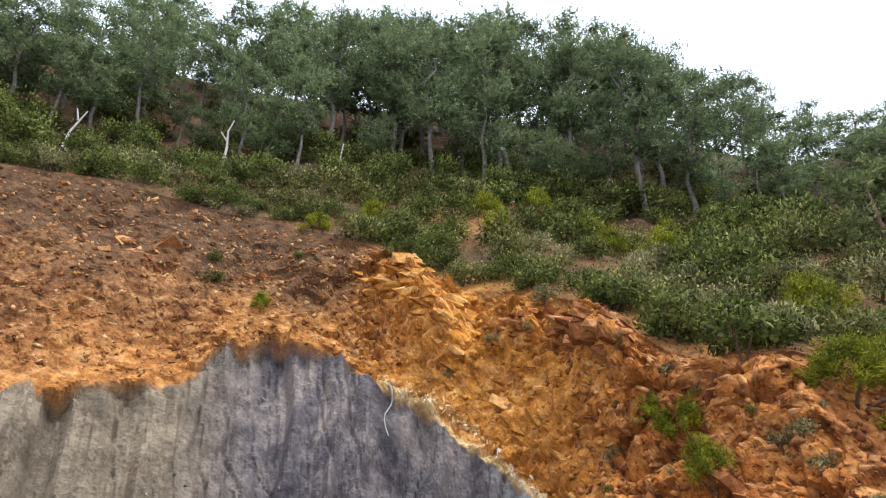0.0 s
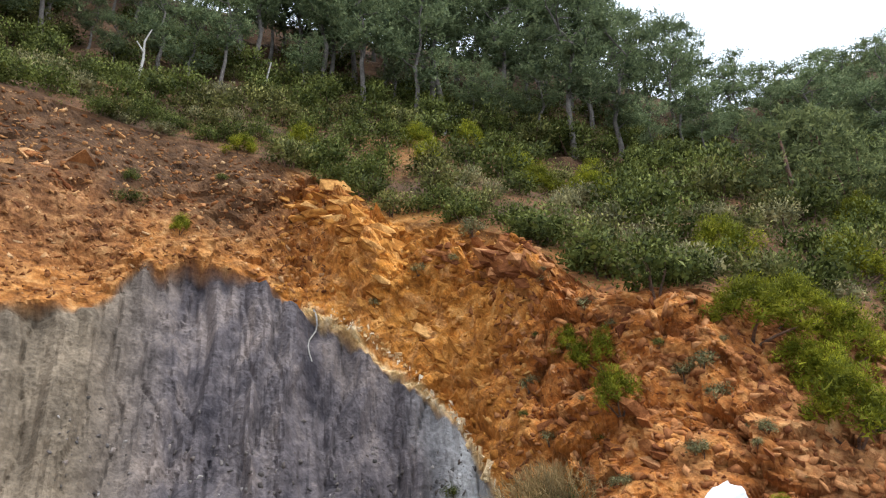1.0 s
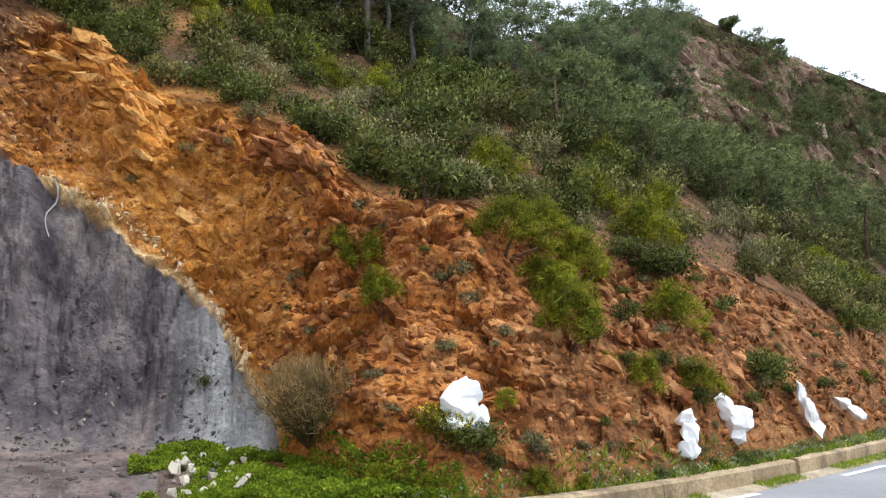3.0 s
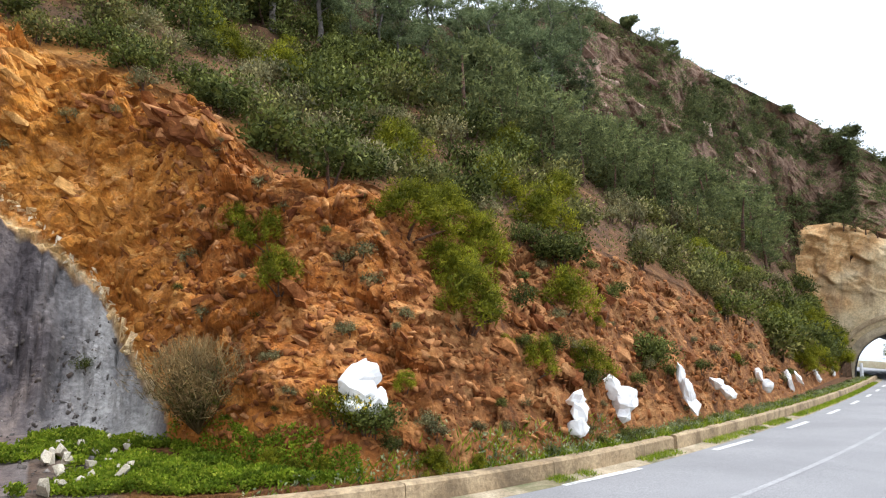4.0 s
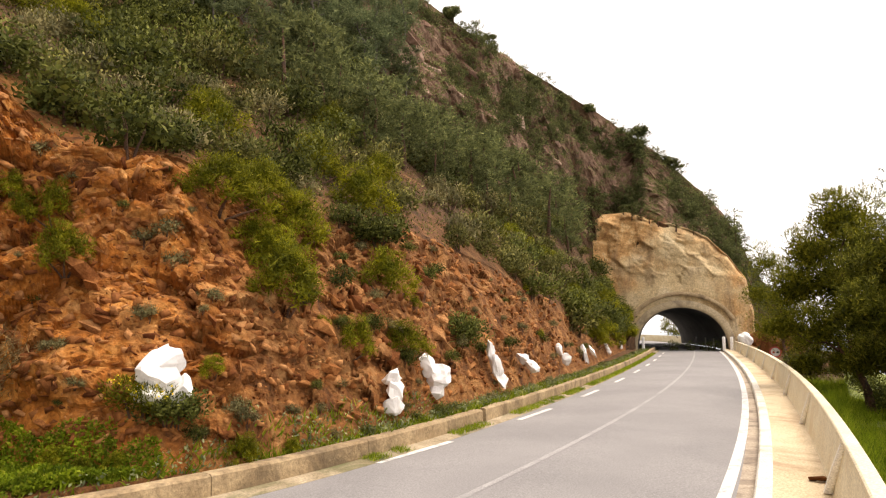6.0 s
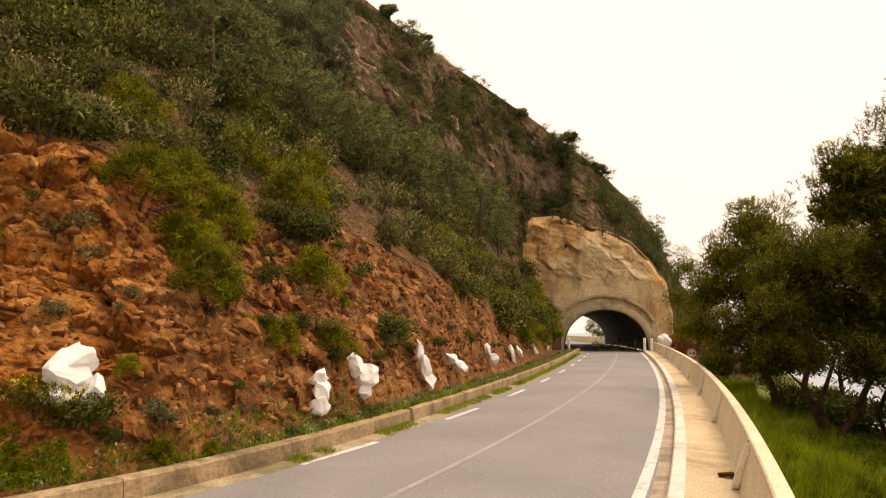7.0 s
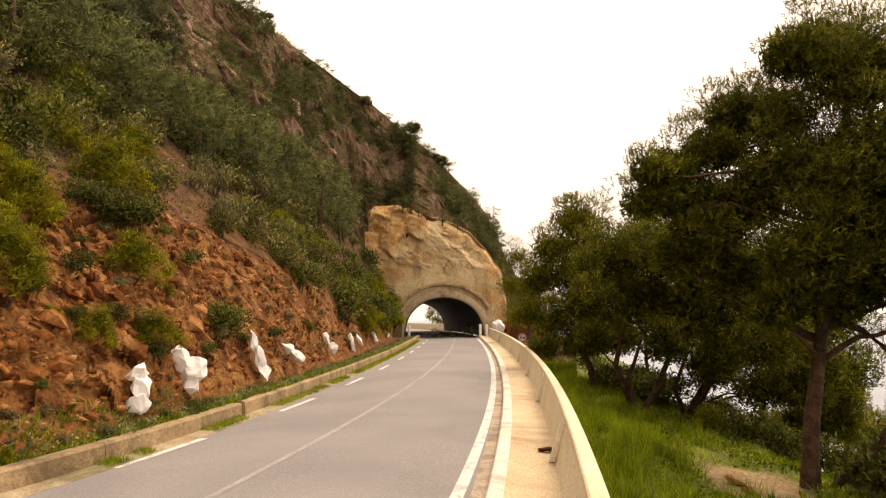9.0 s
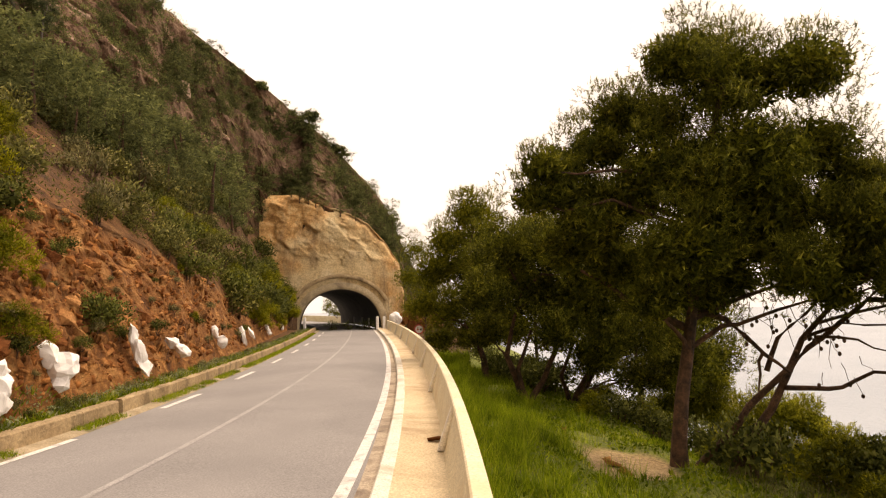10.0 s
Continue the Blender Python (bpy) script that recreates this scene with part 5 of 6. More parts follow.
def outcrop(az0, f0, wide, high, count, lo, hi, meshes, dip, seed, k=1):
    """Jointed rock standing out of the cut: blocks that share one dip, larger towards the middle."""
    gg = np.random.default_rng(seed)
    for i in range(count):
        a, b = gg.normal() * 0.5, gg.normal() * 0.5
        az = az0 + wide * a
        p = settle(ground_at(az, k, max(0.03, min(0.97, f0 + high * b))), k == 1)
        if k == 1 and math.degrees(math.atan2(p.z - EYE_Z, math.hypot(p.x, p.y))) < float(np.interp(az, SHALE_AZ, SHALE_EL)) + 1.2:
            continue
        size = lo + (hi - lo) * max(0.0, 1 - math.hypot(a, b)) * gg.uniform(0.4, 1.0)
        ob = piece("block", meshes[int(gg.integers(0, 8))], hillside)
        p += Vector((p.x, p.y, -0.3 * math.hypot(p.x, p.y))).normalized() * size * 0.3
        turn = Euler((0, 0, -radians(az0) + gg.normal() * 0.25)).to_matrix() @ Euler((0.5 + 0.15 * gg.normal(), dip + 0.18 * gg.normal(), 0)).to_matrix()
        ob.matrix_world = Matrix.LocRotScale(p, turn.to_quaternion(), Vector((size * gg.uniform(1.1, 1.9), size * gg.uniform(0.9, 1.2), size * gg.uniform(0.7, 1.1))))


outcrop(-1.9, 0.87, 7.2, 0.15, 74, 0.22, 1.25, BLOCKS, 0.4, 341)
outcrop(12.3, 0.87, 5.6, 0.15, 60, 0.18, 0.85, REDBLOCKS, 0.45, 342)
outcrop(7.2, 0.84, 4.5, 0.1, 22, 0.14, 0.5, REDBLOCKS, 0.35, 343)
outcrop(4.0, 0.55, 11.0, 0.45, 70, 0.12, 0.6, BLOCKS, 0.6, 344)
outcrop(22.0, 0.5, 22.0, 0.7, 70, 0.12, 0.45, REDBLOCKS, 0.5, 345)
outcrop(-24.0, 0.76, 14.0, 0.1, 24, 0.14, 0.8, REDBLOCKS, 0.4, 347)
outcrop(46.0, 0.45, 20.0, 0.7, 90, 0.15, 0.7, REDBLOCKS, 0.6, 346)
RIDGEBLOCKS = [me.copy() for me in BLOCKS]
for me in RIDGEBLOCKS:
    me.materials[0] = M_RIDGESTONE
outcrop(45.5, 0.5, 8.0, 0.6, 90, 0.5, 2.6, RIDGEBLOCKS, 0.5, 348, 3)
outcrop(55.0, 0.5, 12.0, 0.7, 90, 0.4, 2.0, RIDGEBLOCKS, 0.6, 349, 3)
for az, f, s in ((-25.0, 0.77, 0.75), (-28.5, 0.78, 0.6), (-27.3, 0.8, 0.45), (-29.8, 0.74, 0.5), (-17.5, 0.76, 0.6), (-18.8, 0.74, 0.5), (-33.5, 0.96, 0.6), (-32.7, 0.95, 0.45), (8.0, 0.6, 0.4), (15.0, 0.33, 0.35)):
    stone_on_cut(az, f, s)
for i in range(150):
    az = g.uniform(6, 62) if i < 100 else g.uniform(-36, 6)
    f = g.uniform(0.03, 0.97) if i < 100 else g.uniform(0.72, 0.97)
    stone_on_cut(az, f, 0.1 + 0.3 * g.random() ** 2.5)
base_v = [np.array([v.co[:] for v in me.vertices]) for me in STONES]
base_f = []
for me in STONES:
    me.calc_loop_triangles()
    base_f.append(np.array([t.vertices[:] for t in me.loop_triangles]))


def rubble(count, seed, azs, fs, lo, hi, k=1):
    gg = np.random.default_rng(seed)
    chunks = []
    for _ in range(count):
        az, f = gg.uniform(*azs), gg.uniform(*fs)
        if k == 1:
            q = ground_at(az, 1, f)
            if math.degrees(math.atan2(q.z - EYE_Z, math.hypot(q.x, q.y))) < float(np.interp(az, SHALE_AZ, SHALE_EL)) + 0.6:
                continue
        p = settle(ground_at(az, k, f), k == 1)
        j = int(gg.integers(0, 10))
        rot = np.array((Matrix.Rotation(radians(az), 3, "Z").inverted() @ Euler((gg.normal(0.5, 0.5), gg.normal(0.45, 0.45), gg.uniform(0, 6.28))).to_matrix()))
        s = lo + (hi - lo) * gg.random() ** 2.4
        sink = np.array((p.x, p.y, 0.0)) / max(1e-6, math.hypot(p.x, p.y)) * s * 0.12
        chunks.append(((base_v[j] * s) @ rot.T + np.array(p) + sink, base_f[j]))
    return joined(chunks)


for label, mat, args in (("loose angular orange and brown rubble above the shale", M_STONE, (3900, 41, (-44, -4), (0.4, 0.99), 0.05, 0.26)),
                         ("broken ochre blocks and flakes on the cut", M_OCHRESTONE, (1300, 43, (-9, 14), (0.05, 0.99), 0.05, 0.26)),
                         ("broken red scree and flakes on the cut", M_REDSTONE, (3800, 42, (11, 62), (0.02, 0.98), 0.05, 0.26))):
    tagged(piece("rubble", mesh_from("rubble", *rubble(*args), mat)), label, "rubble", kind="stuff")
gg = np.random.default_rng(44)
for i in range(190):                                  # cream blocks along the contact of shale and ochre
    az = gg.uniform(-3.5, 11.5)
    el = float(np.interp(az, SHALE_AZ, SHALE_EL)) + gg.uniform(0.0, 0.9)
    p = ground_at(az, 1, 0.3)
    for _ in range(5):
        p = settle(Vector((p.x, p.y, EYE_Z + math.hypot(p.x, p.y) * math.tan(radians(el)))), True)
    s = 0.06 + 0.24 * gg.random() ** 2
    p += Vector((p.x, p.y, 0)).normalized() * s * 0.36
    ob = piece("crust_stone", STONES[i % 10], hillside)
    ob.data = CRUSTS[i % 10]
    ob.matrix_world = Matrix.LocRotScale(p, Euler(gg.uniform(0, 6.28, 3)), Vector((s * 1.4, s, s)))

# whitewashed marker boulders at the foot of the cut: bearing, foot height, and blocks (across, up, width, height, lean)
gg = np.random.default_rng(51)
MARKERS = ((28.2, -6.8, [(-0.03, 0.46, 0.5, 0.6, 6), (0.2, 0.2, 0.28, 0.42, -14), (-0.12, 0.22, 0.42, 0.4, 4), (0.08, 0.6, 0.34, 0.36, -10)]),
           (46.4, -7.55, [(-0.03, 0.62, 0.3, 0.3, 12), (0.02, 0.38, 0.27, 0.48, -10), (0.0, 0.12, 0.36, 0.32, 6)]),
           (49.9, -6.35, [(-0.14, 0.64, 0.3, 0.5, 28), (0.08, 0.45, 0.46, 0.5, -5), (0.06, 0.15, 0.24, 0.36, -18)]),
           (55.1, -5.25, [(-0.13, 0.88, 0.2, 0.5, 8), (0.0, 0.5, 0.27, 0.6, 15), (0.15, 0.16, 0.22, 0.44, 22)]),
           (57.9, -4.2, [(-0.18, 0.46, 0.26, 0.36, 42), (0.1, 0.2, 0.28, 0.5, 42)]),
           (60.8, -3.6, [(-0.12, 0.64, 0.24, 0.5, 20), (0.1, 0.28, 0.34, 0.4, 15)]),
           (62.9, -3.3, [(-0.14, 0.4, 0.22, 0.78, 15), (0.2, 0.55, 0.16, 0.6, 25)]),
           (64.5, -2.5, [(-0.05, 0.5, 0.2, 0.5, 18), (0.08, 0.2, 0.28, 0.36, 10)]),
           (65.6, -2.5, [(0.0, 0.35, 0.2, 0.7, 5)]))
for az, el, blocks in MARKERS:
    p = ground_at(az, 1, 0.02)
    for _ in range(4):
        p = settle(Vector((p.x, p.y, EYE_Z + math.hypot(p.x, p.y) * math.tan(radians(el)))), True)
    away = Vector((p.x, p.y, 0)).normalized()
    bm = bmesh.new()
    for du, dz, w, h, lean_deg in blocks:
        one = bmesh.new()
        for p3 in unit(gg.normal(size=(18, 3))) * np.array([w * 0.66, 0.22, h * 0.64]) * gg.uniform(0.84, 1.08, (18, 1)):
            one.verts.new(p3)
        hull = bmesh.ops.convex_hull(one, input=one.verts)
        bmesh.ops.delete(one, geom=[v for v in hull["geom_interior"] if isinstance(v, bmesh.types.BMVert)], context="VERTS")
        bmesh.ops.triangulate(one, faces=one.faces)
        bmesh.ops.subdivide_edges(one, edges=list(one.edges), cuts=2, use_grid_fill=True)
        lean = Matrix.Rotation(radians(-lean_deg), 4, "Y")
        for v in one.verts:
            v.co = lean @ (v.co + 0.04 * noise.noise_vector(v.co * 7 + Vector((az, du, dz)))) + Vector((du, 0, dz + 0.1))
        block = bpy.data.meshes.new("block")
        one.to_mesh(block)
        one.free()
        bm.from_mesh(block)
        bpy.data.meshes.remove(block)
    ob = part("marker_boulder", bm, M_WHITE, None)
    tagged(ob, "whitewashed angular boulder at the foot of the cut", "boulder", "whitewashed marker boulders")
    ob.matrix_world = Matrix.LocRotScale(p - away * 0.06, Euler((-0.15, 0, -radians(az))), None)


# ---- pines on the seaward bank ----
def facing(base, az):
    """Across and up from a base, seen along a bearing; the third number is depth."""
    s, c = math.sin(radians(az)), math.cos(radians(az))
    return lambda u, z, d=0.0: (u * c + d * s, -u * s + d * c, z)


def bank_pine(label, base, az, masses_uzr, trunk_uz, trunk_r, shoots, per, length, width, seed, mat=None, shoot=0.22, deep=0.5, tall=0.93, limbs=2, full=0.93):
    gg = np.random.default_rng(seed)
    at = facing(base, az)
    lumps = [(*at(u * 0.9, z * tall, gg.uniform(-deep, deep) * 2.2), r * full) for u, z, r in masses_uzr]
    path = [at(u, z, 0.12 * gg.normal() if 0 < i < len(trunk_uz) - 1 else 0.0) for i, (u, z) in enumerate(trunk_uz)]
    tree = pine("pine_tree", label, 0, lumps, path, trunk_r, shoots, per, length, width, mat or M_PINE, seed, group="pines on the bank", shoot=shoot, core=0.15, dense=6.0, sub=10, flake=0.33, limbs=limbs)
    tree.matrix_world = Matrix.Translation(base)
    return tree, at


big_base = Vector((12.75, -1.9, -0.8))
big, big_at = bank_pine("broad dark green pine with a leaning reddish trunk", big_base, 98.5,
                        [(1.35, 7.6, 1.35), (2.6, 7.6, 1.1), (0.3, 7.9, 0.95), (-0.9, 7.3, 0.85), (1.0, 8.3, 0.8), (-2.2, 6.2, 0.8), (-1.3, 6.6, 0.95), (-0.2, 7.1, 1.05), (0.0, 5.8, 1.45), (1.5, 5.9, 1.5), (2.8, 6.2, 1.15), (-0.9, 5.4, 1.15), (-2.6, 5.4, 0.7), (-2.15, 4.4, 0.95), (0.3, 4.2, 1.25), (1.9, 4.5, 1.15),
                         (-1.9, 5.5, 0.95), (-1.5, 4.8, 1.0), (-2.4, 6.0, 0.6), (-1.1, 3.9, 0.9), (3.0, 5.0, 0.8), (0.6, 3.3, 0.8), (-0.3, 3.2, 0.7), (2.2, 3.7, 0.9), (3.2, 3.9, 0.9), (3.5, 4.6, 1.0), (2.8, 3.3, 0.6), (4.0, 4.4, 0.9), (1.1, 4.3, 1.0), (1.2, 3.6, 0.75), (1.0, 5.1, 1.2), (1.9, 5.2, 1.1)],
                        [(0.0, -0.25), (0.02, 0.4), (0.1, 1.2), (0.25, 2.1), (0.38, 3.0), (0.5, 4.2), (0.7, 5.4), (0.95, 6.4), (1.2, 7.2)], 0.15, 19000, 9, 0.085, 0.014, 401, shoot=0.13, deep=0.35, tall=0.9)


def branch(tree, at, uz, r0, r1, seed, name="limb", mat=None):
    gg = np.random.default_rng(seed)
    pts = []
    for (u0, z0), (u1, z1) in zip(uz, uz[1:]):
        for t in (0.0, 0.5):
            pts.append(at(u0 + (u1 - u0) * t + 0.018 * gg.normal(), z0 + (z1 - z0) * t + 0.018 * gg.normal(), 0.03 * gg.normal()))
    pts.append(at(*uz[-1]))
    return piece(name, mesh_from(name, *tube(pts, np.linspace(r0, r1, len(pts)), 7), mat or M_BARK, True), tree)


branch(big, big_at, [(0.35, 2.75), (0.9, 2.55), (1.5, 1.95), (1.85, 1.65)], 0.07, 0.02, 1, "dead_limb")
branch(big, big_at, [(1.45, 2.0), (1.4, 1.6), (1.35, 1.3)], 0.035, 0.012, 2, "dead_limb")
branch(big, big_at, [(0.3, 2.4), (-0.7, 2.9), (-1.6, 3.5)], 0.08, 0.03, 3)

lean_base = Vector((12.9, -2.75, -0.9))
lean, lean_at = bank_pine("leaning dark pine with two bare twisted trunks", lean_base, 101.5,
                          [(3.3, 4.0, 0.8), (3.9, 2.9, 0.85), (3.6, 1.9, 0.5), (4.2, 4.6, 1.3), (2.9, 4.3, 0.5), (4.6, 3.6, 1.0), (3.0, 3.5, 0.7), (3.5, 3.6, 0.9), (4.0, 2.4, 0.8), (3.3, 5.1, 0.9), (3.9, 5.6, 1.0), (2.6, 4.7, 0.8), (3.2, 2.9, 0.55), (3.7, 3.3, 0.9), (2.5, 5.4, 0.8), (4.9, 2.6, 1.1), (5.2, 4.2, 1.2), (4.6, 1.7, 0.7), (5.4, 3.2, 1.0), (4.4, 3.0, 0.9)],
                          [(0.05, -0.15), (0.35, 0.5), (0.75, 1.1), (1.05, 1.75), (1.3, 2.3), (1.7, 2.8), (2.3, 3.4), (2.8, 3.9)], 0.095, 11000, 9, 0.085, 0.014, 402, shoot=0.13, limbs=6)
branch(lean, lean_at, [(-0.65, -0.15), (-0.1, 0.45), (0.4, 1.1), (0.85, 1.6), (1.35, 2.15), (1.9, 2.6), (2.5, 3.2), (2.85, 3.75)], 0.075, 0.03, 5, "trunk")
branch(lean, lean_at, [(0.95, 1.45), (1.4, 1.45), (1.85, 1.5), (2.3, 1.75), (2.9, 1.77), (3.3, 1.7)], 0.05, 0.015, 6)
branch(lean, lean_at, [(0.7, 1.75), (0.9, 2.3), (1.35, 2.75), (1.7, 3.2)], 0.05, 0.015, 7)
branch(lean, lean_at, [(2.3, 3.0), (2.9, 3.0), (3.4, 3.1)], 0.05, 0.02, 8)
branch(lean, lean_at, [(1.5, 2.35), (2.1, 2.3), (2.6, 2.1)], 0.03, 0.01, 9)
gg = np.random.default_rng(77)
for i in range(34):                                    # bare twigs with cones
    u, z = gg.uniform(1.4, 3.2), gg.uniform(1.6, 3.6)
    pts = [lean_at(u, z, 0.3 * gg.normal())]
    for k in range(3):
        pts.append(tuple(np.array(pts[-1]) + np.array([0.04, -0.02, -0.08]) + gg.normal(size=3) * 0.05))
    twig = piece("twig", mesh_from("twig", *tube(pts, (0.007, 0.006, 0.005, 0.003), 4), M_BARK), lean)
    if i % 2 == 0:
        bm = bmesh.new()
        bmesh.ops.create_icosphere(bm, subdivisions=2, radius=0.03, matrix=Matrix.Translation(pts[-1]) @ Matrix.Diagonal((1, 1, 1.35, 1)))
        part("cone", bm, M_BARK, twig, "dark closed pine cone")

for i in range(26):                                    # bare cone-bearing twigs below the broad crown
    u, z = gg.uniform(1.0, 3.1), gg.uniform(2.5, 3.2)
    pts = [big_at(u, z, 0.3 * gg.normal())]
    for k in range(4):
        pts.append(tuple(np.array(pts[-1]) + np.array([0.01, -0.03, -0.12]) + gg.normal(size=3) * 0.05))
    twig = piece("twig", mesh_from("twig", *tube(pts, (0.008, 0.007, 0.006, 0.005, 0.003), 4), M_BARK), big)
    bm = bmesh.new()
    bmesh.ops.create_icosphere(bm, subdivisions=2, radius=0.03, matrix=Matrix.Translation(pts[-1]) @ Matrix.Diagonal((1, 1, 1.35, 1)))
    part("cone", bm, M_BARK, twig, "dark closed pine cone")

# the clump beyond, towards the tunnel
for label, base, az, lumps, trunk, r, n, seed in (
        ("rounded bright green pine by the parapet", on_road(23.0, -2.6, -0.45), 80.6,
         [(0.1, 4.6, 1.1), (-0.8, 4.0, 1.0), (0.9, 4.0, 1.1), (-1.4, 3.0, 0.9), (0.0, 3.1, 1.3), (1.4, 2.9, 1.2), (-1.9, 2.0, 0.7), (1.0, 1.9, 1.0), (-0.6, 1.9, 0.9), (1.6, 1.2, 0.8), (0.2, 1.1, 0.8), (-1.2, 1.0, 0.7)], [(0.6, -0.3), (0.5, 0.6), (0.2, 1.5), (0.1, 3.0), (0.1, 4.2)], 0.14, 1900, 411),
        ("dark green pine with forked trunks on the bank", Vector((19.0, 0.9, -0.65)), 86.5,
         [(-1.0, 3.4, 1.1), (0.3, 3.6, 1.1), (1.4, 3.2, 1.1), (-1.7, 2.4, 0.8), (0.0, 2.5, 1.2), (1.5, 2.1, 1.1), (2.2, 2.6, 0.9), (0.6, 1.5, 0.8), (-1.6, 1.5, 0.7), (1.9, 1.2, 0.8)], [(-0.3, -0.3), (-0.5, 0.5), (-0.8, 1.3), (-0.6, 2.2), (-0.3, 3.2)], 0.13, 1900, 412),
        ("dark green pine with forked trunks on the bank", Vector((20.0, -0.6, -0.9)), 91.0,
         [(-0.8, 3.6, 1.2), (0.6, 3.4, 1.3), (1.7, 2.7, 1.2), (-0.2, 2.3, 1.2), (1.1, 1.6, 1.1), (2.3, 1.6, 1.0), (2.6, 0.7, 0.9), (0.2, 1.1, 0.8), (1.5, 0.7, 0.9), (3.0, 1.2, 0.9)], [(-0.6, -0.3), (-0.3, 0.5), (0.1, 1.2), (0.3, 2.2), (0.2, 3.4)], 0.13, 2000, 413),
        ("dark green pine leaning out behind the clump", Vector((25.5, 1.2, -1.6)), 84.5,
         [(-1.6, 4.6, 1.3), (-0.2, 5.0, 1.3), (1.2, 4.6, 1.3), (-2.2, 3.4, 1.2), (0.0, 3.7, 1.5), (1.9, 3.4, 1.4), (-1.0, 2.5, 1.2), (0.9, 2.4, 1.3), (2.6, 2.4, 1.2), (-2.6, 2.2, 1.0)], [(0.2, -0.5), (0.1, 0.8), (0.0, 2.0), (0.0, 4.0)], 0.13, 1700, 416),
        ("dark green pine leaning out behind the clump", Vector((23.0, -2.2, -1.9)), 91.5,
         [(-1.4, 4.0, 1.3), (0.2, 4.3, 1.3), (1.6, 3.9, 1.3), (-2.0, 3.0, 1.2), (0.2, 3.1, 1.5), (2.0, 2.8, 1.3), (0.8, 2.0, 1.2), (-0.8, 2.0, 1.2), (2.6, 1.8, 1.1)], [(0.2, -0.5), (0.1, 0.8), (0.0, 2.0), (0.0, 3.6)], 0.13, 1600, 417),
        ("low bright green pine close by the portal", Vector((46.0, 10.0, -0.9)), 77.6,
         [(-0.6, 5.6, 1.5), (0.9, 5.0, 1.6), (-1.4, 4.0, 1.4), (0.5, 3.6, 1.8), (1.9, 3.2, 1.5), (-0.8, 2.2, 1.5), (1.0, 1.8, 1.6)], [(0.2, -0.5), (0.1, 0.8), (0.0, 2.5), (0.0, 4.6)], 0.15, 900, 418),
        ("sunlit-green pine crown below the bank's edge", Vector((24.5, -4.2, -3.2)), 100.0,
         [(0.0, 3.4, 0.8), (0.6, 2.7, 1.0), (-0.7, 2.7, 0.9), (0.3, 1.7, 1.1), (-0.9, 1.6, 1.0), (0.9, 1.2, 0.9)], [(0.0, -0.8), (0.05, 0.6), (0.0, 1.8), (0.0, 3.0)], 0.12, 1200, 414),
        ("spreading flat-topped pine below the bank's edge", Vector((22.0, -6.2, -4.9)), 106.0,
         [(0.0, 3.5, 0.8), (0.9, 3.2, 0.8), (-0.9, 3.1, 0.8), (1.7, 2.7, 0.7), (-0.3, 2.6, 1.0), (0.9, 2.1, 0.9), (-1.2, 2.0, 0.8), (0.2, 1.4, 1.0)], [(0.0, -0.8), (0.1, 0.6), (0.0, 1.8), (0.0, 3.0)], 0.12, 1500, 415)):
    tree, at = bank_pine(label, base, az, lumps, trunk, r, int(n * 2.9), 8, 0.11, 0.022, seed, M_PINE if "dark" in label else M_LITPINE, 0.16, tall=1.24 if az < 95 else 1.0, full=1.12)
    if "forked" in label:
        branch(tree, at, [(trunk[0][0], -0.2), (trunk[0][0] + 0.5, 0.6), (trunk[0][0] + 0.9, 1.5), (trunk[0][0] + 1.1, 2.4)], 0.1, 0.05, seed, "trunk")
        branch(tree, at, [(trunk[0][0] + 0.1, -0.2), (trunk[0][0] - 0.2, 0.9), (trunk[0][0] + 0.2, 2.0)], 0.08, 0.04, seed + 1, "trunk")
gg = np.random.default_rng(78)
for i in range(14):                                    # bushes among the clump's trunks
    p = settle(on_road(gg.uniform(17, 30), gg.uniform(-6.5, -3.6), 0))
    plant(int(gg.choice((0, 1, 2, 3, 4, 5, 9))), p, gg.uniform(0.8, 1.4))
for i in range(26):                                    # bushes along the edge of the bank and below it
    x = gg.uniform(9, 60)
    p = settle(on_road(x, gg.uniform(-9.5, -5.8) if i < 16 else gg.uniform(-5.5, -2.5) if x > 26 else -7.0, 0))
    plant(int(gg.choice((0, 1, 2, 3, 4, 5, 9))), p, gg.uniform(0.7, 1.5))


for az, r, size, kind in ((112.8, 12.6, 1.1, 2), (111.6, 13.2, 1.2, 14), (113.8, 11.6, 0.9, 4), (110.4, 13.8, 1.1, 1), (114.6, 10.6, 0.7, 10), (111.5, 11.6, 0.7, 9), (112.5, 11.2, 1.0, 10), (109.6, 12.6, 1.1, 11), (113.5, 10.0, 0.7, 9), (111.4, 13.0, 1.4, 9), (107.8, 13.6, 1.0, 10), (94.0, 17.0, 0.9, 0), (95.6, 17.6, 1.0, 9), (96.8, 16.8, 0.9, 4), (93.0, 18.4, 1.0, 10), (98.0, 17.8, 0.9, 5), (91.8, 17.2, 0.8, 11), (95.0, 18.6, 1.0, 11), (97.2, 19.0, 1.0, 9)):   # bushes at the edge past the leaning pine
    plant(kind, settle(Vector((r * math.sin(radians(az)), r * math.cos(radians(az)), 0))), size)

far_tree, _at = bank_pine("green pine beside the road beyond the tunnel", FAR_BANK, 71.0, [(0.2, 4.2, 1.3), (-0.9, 3.4, 1.2), (1.0, 3.2, 1.3), (-0.4, 2.2, 1.2), (0.8, 1.8, 1.1), (-1.5, 2.6, 0.8)], [(0.2, -1.5), (0.1, 0.8), (0.0, 2.5), (0.1, 3.8)], 0.14, 800, 8, 0.2, 0.035, 419, M_LITPINE, 0.2, full=1.0)

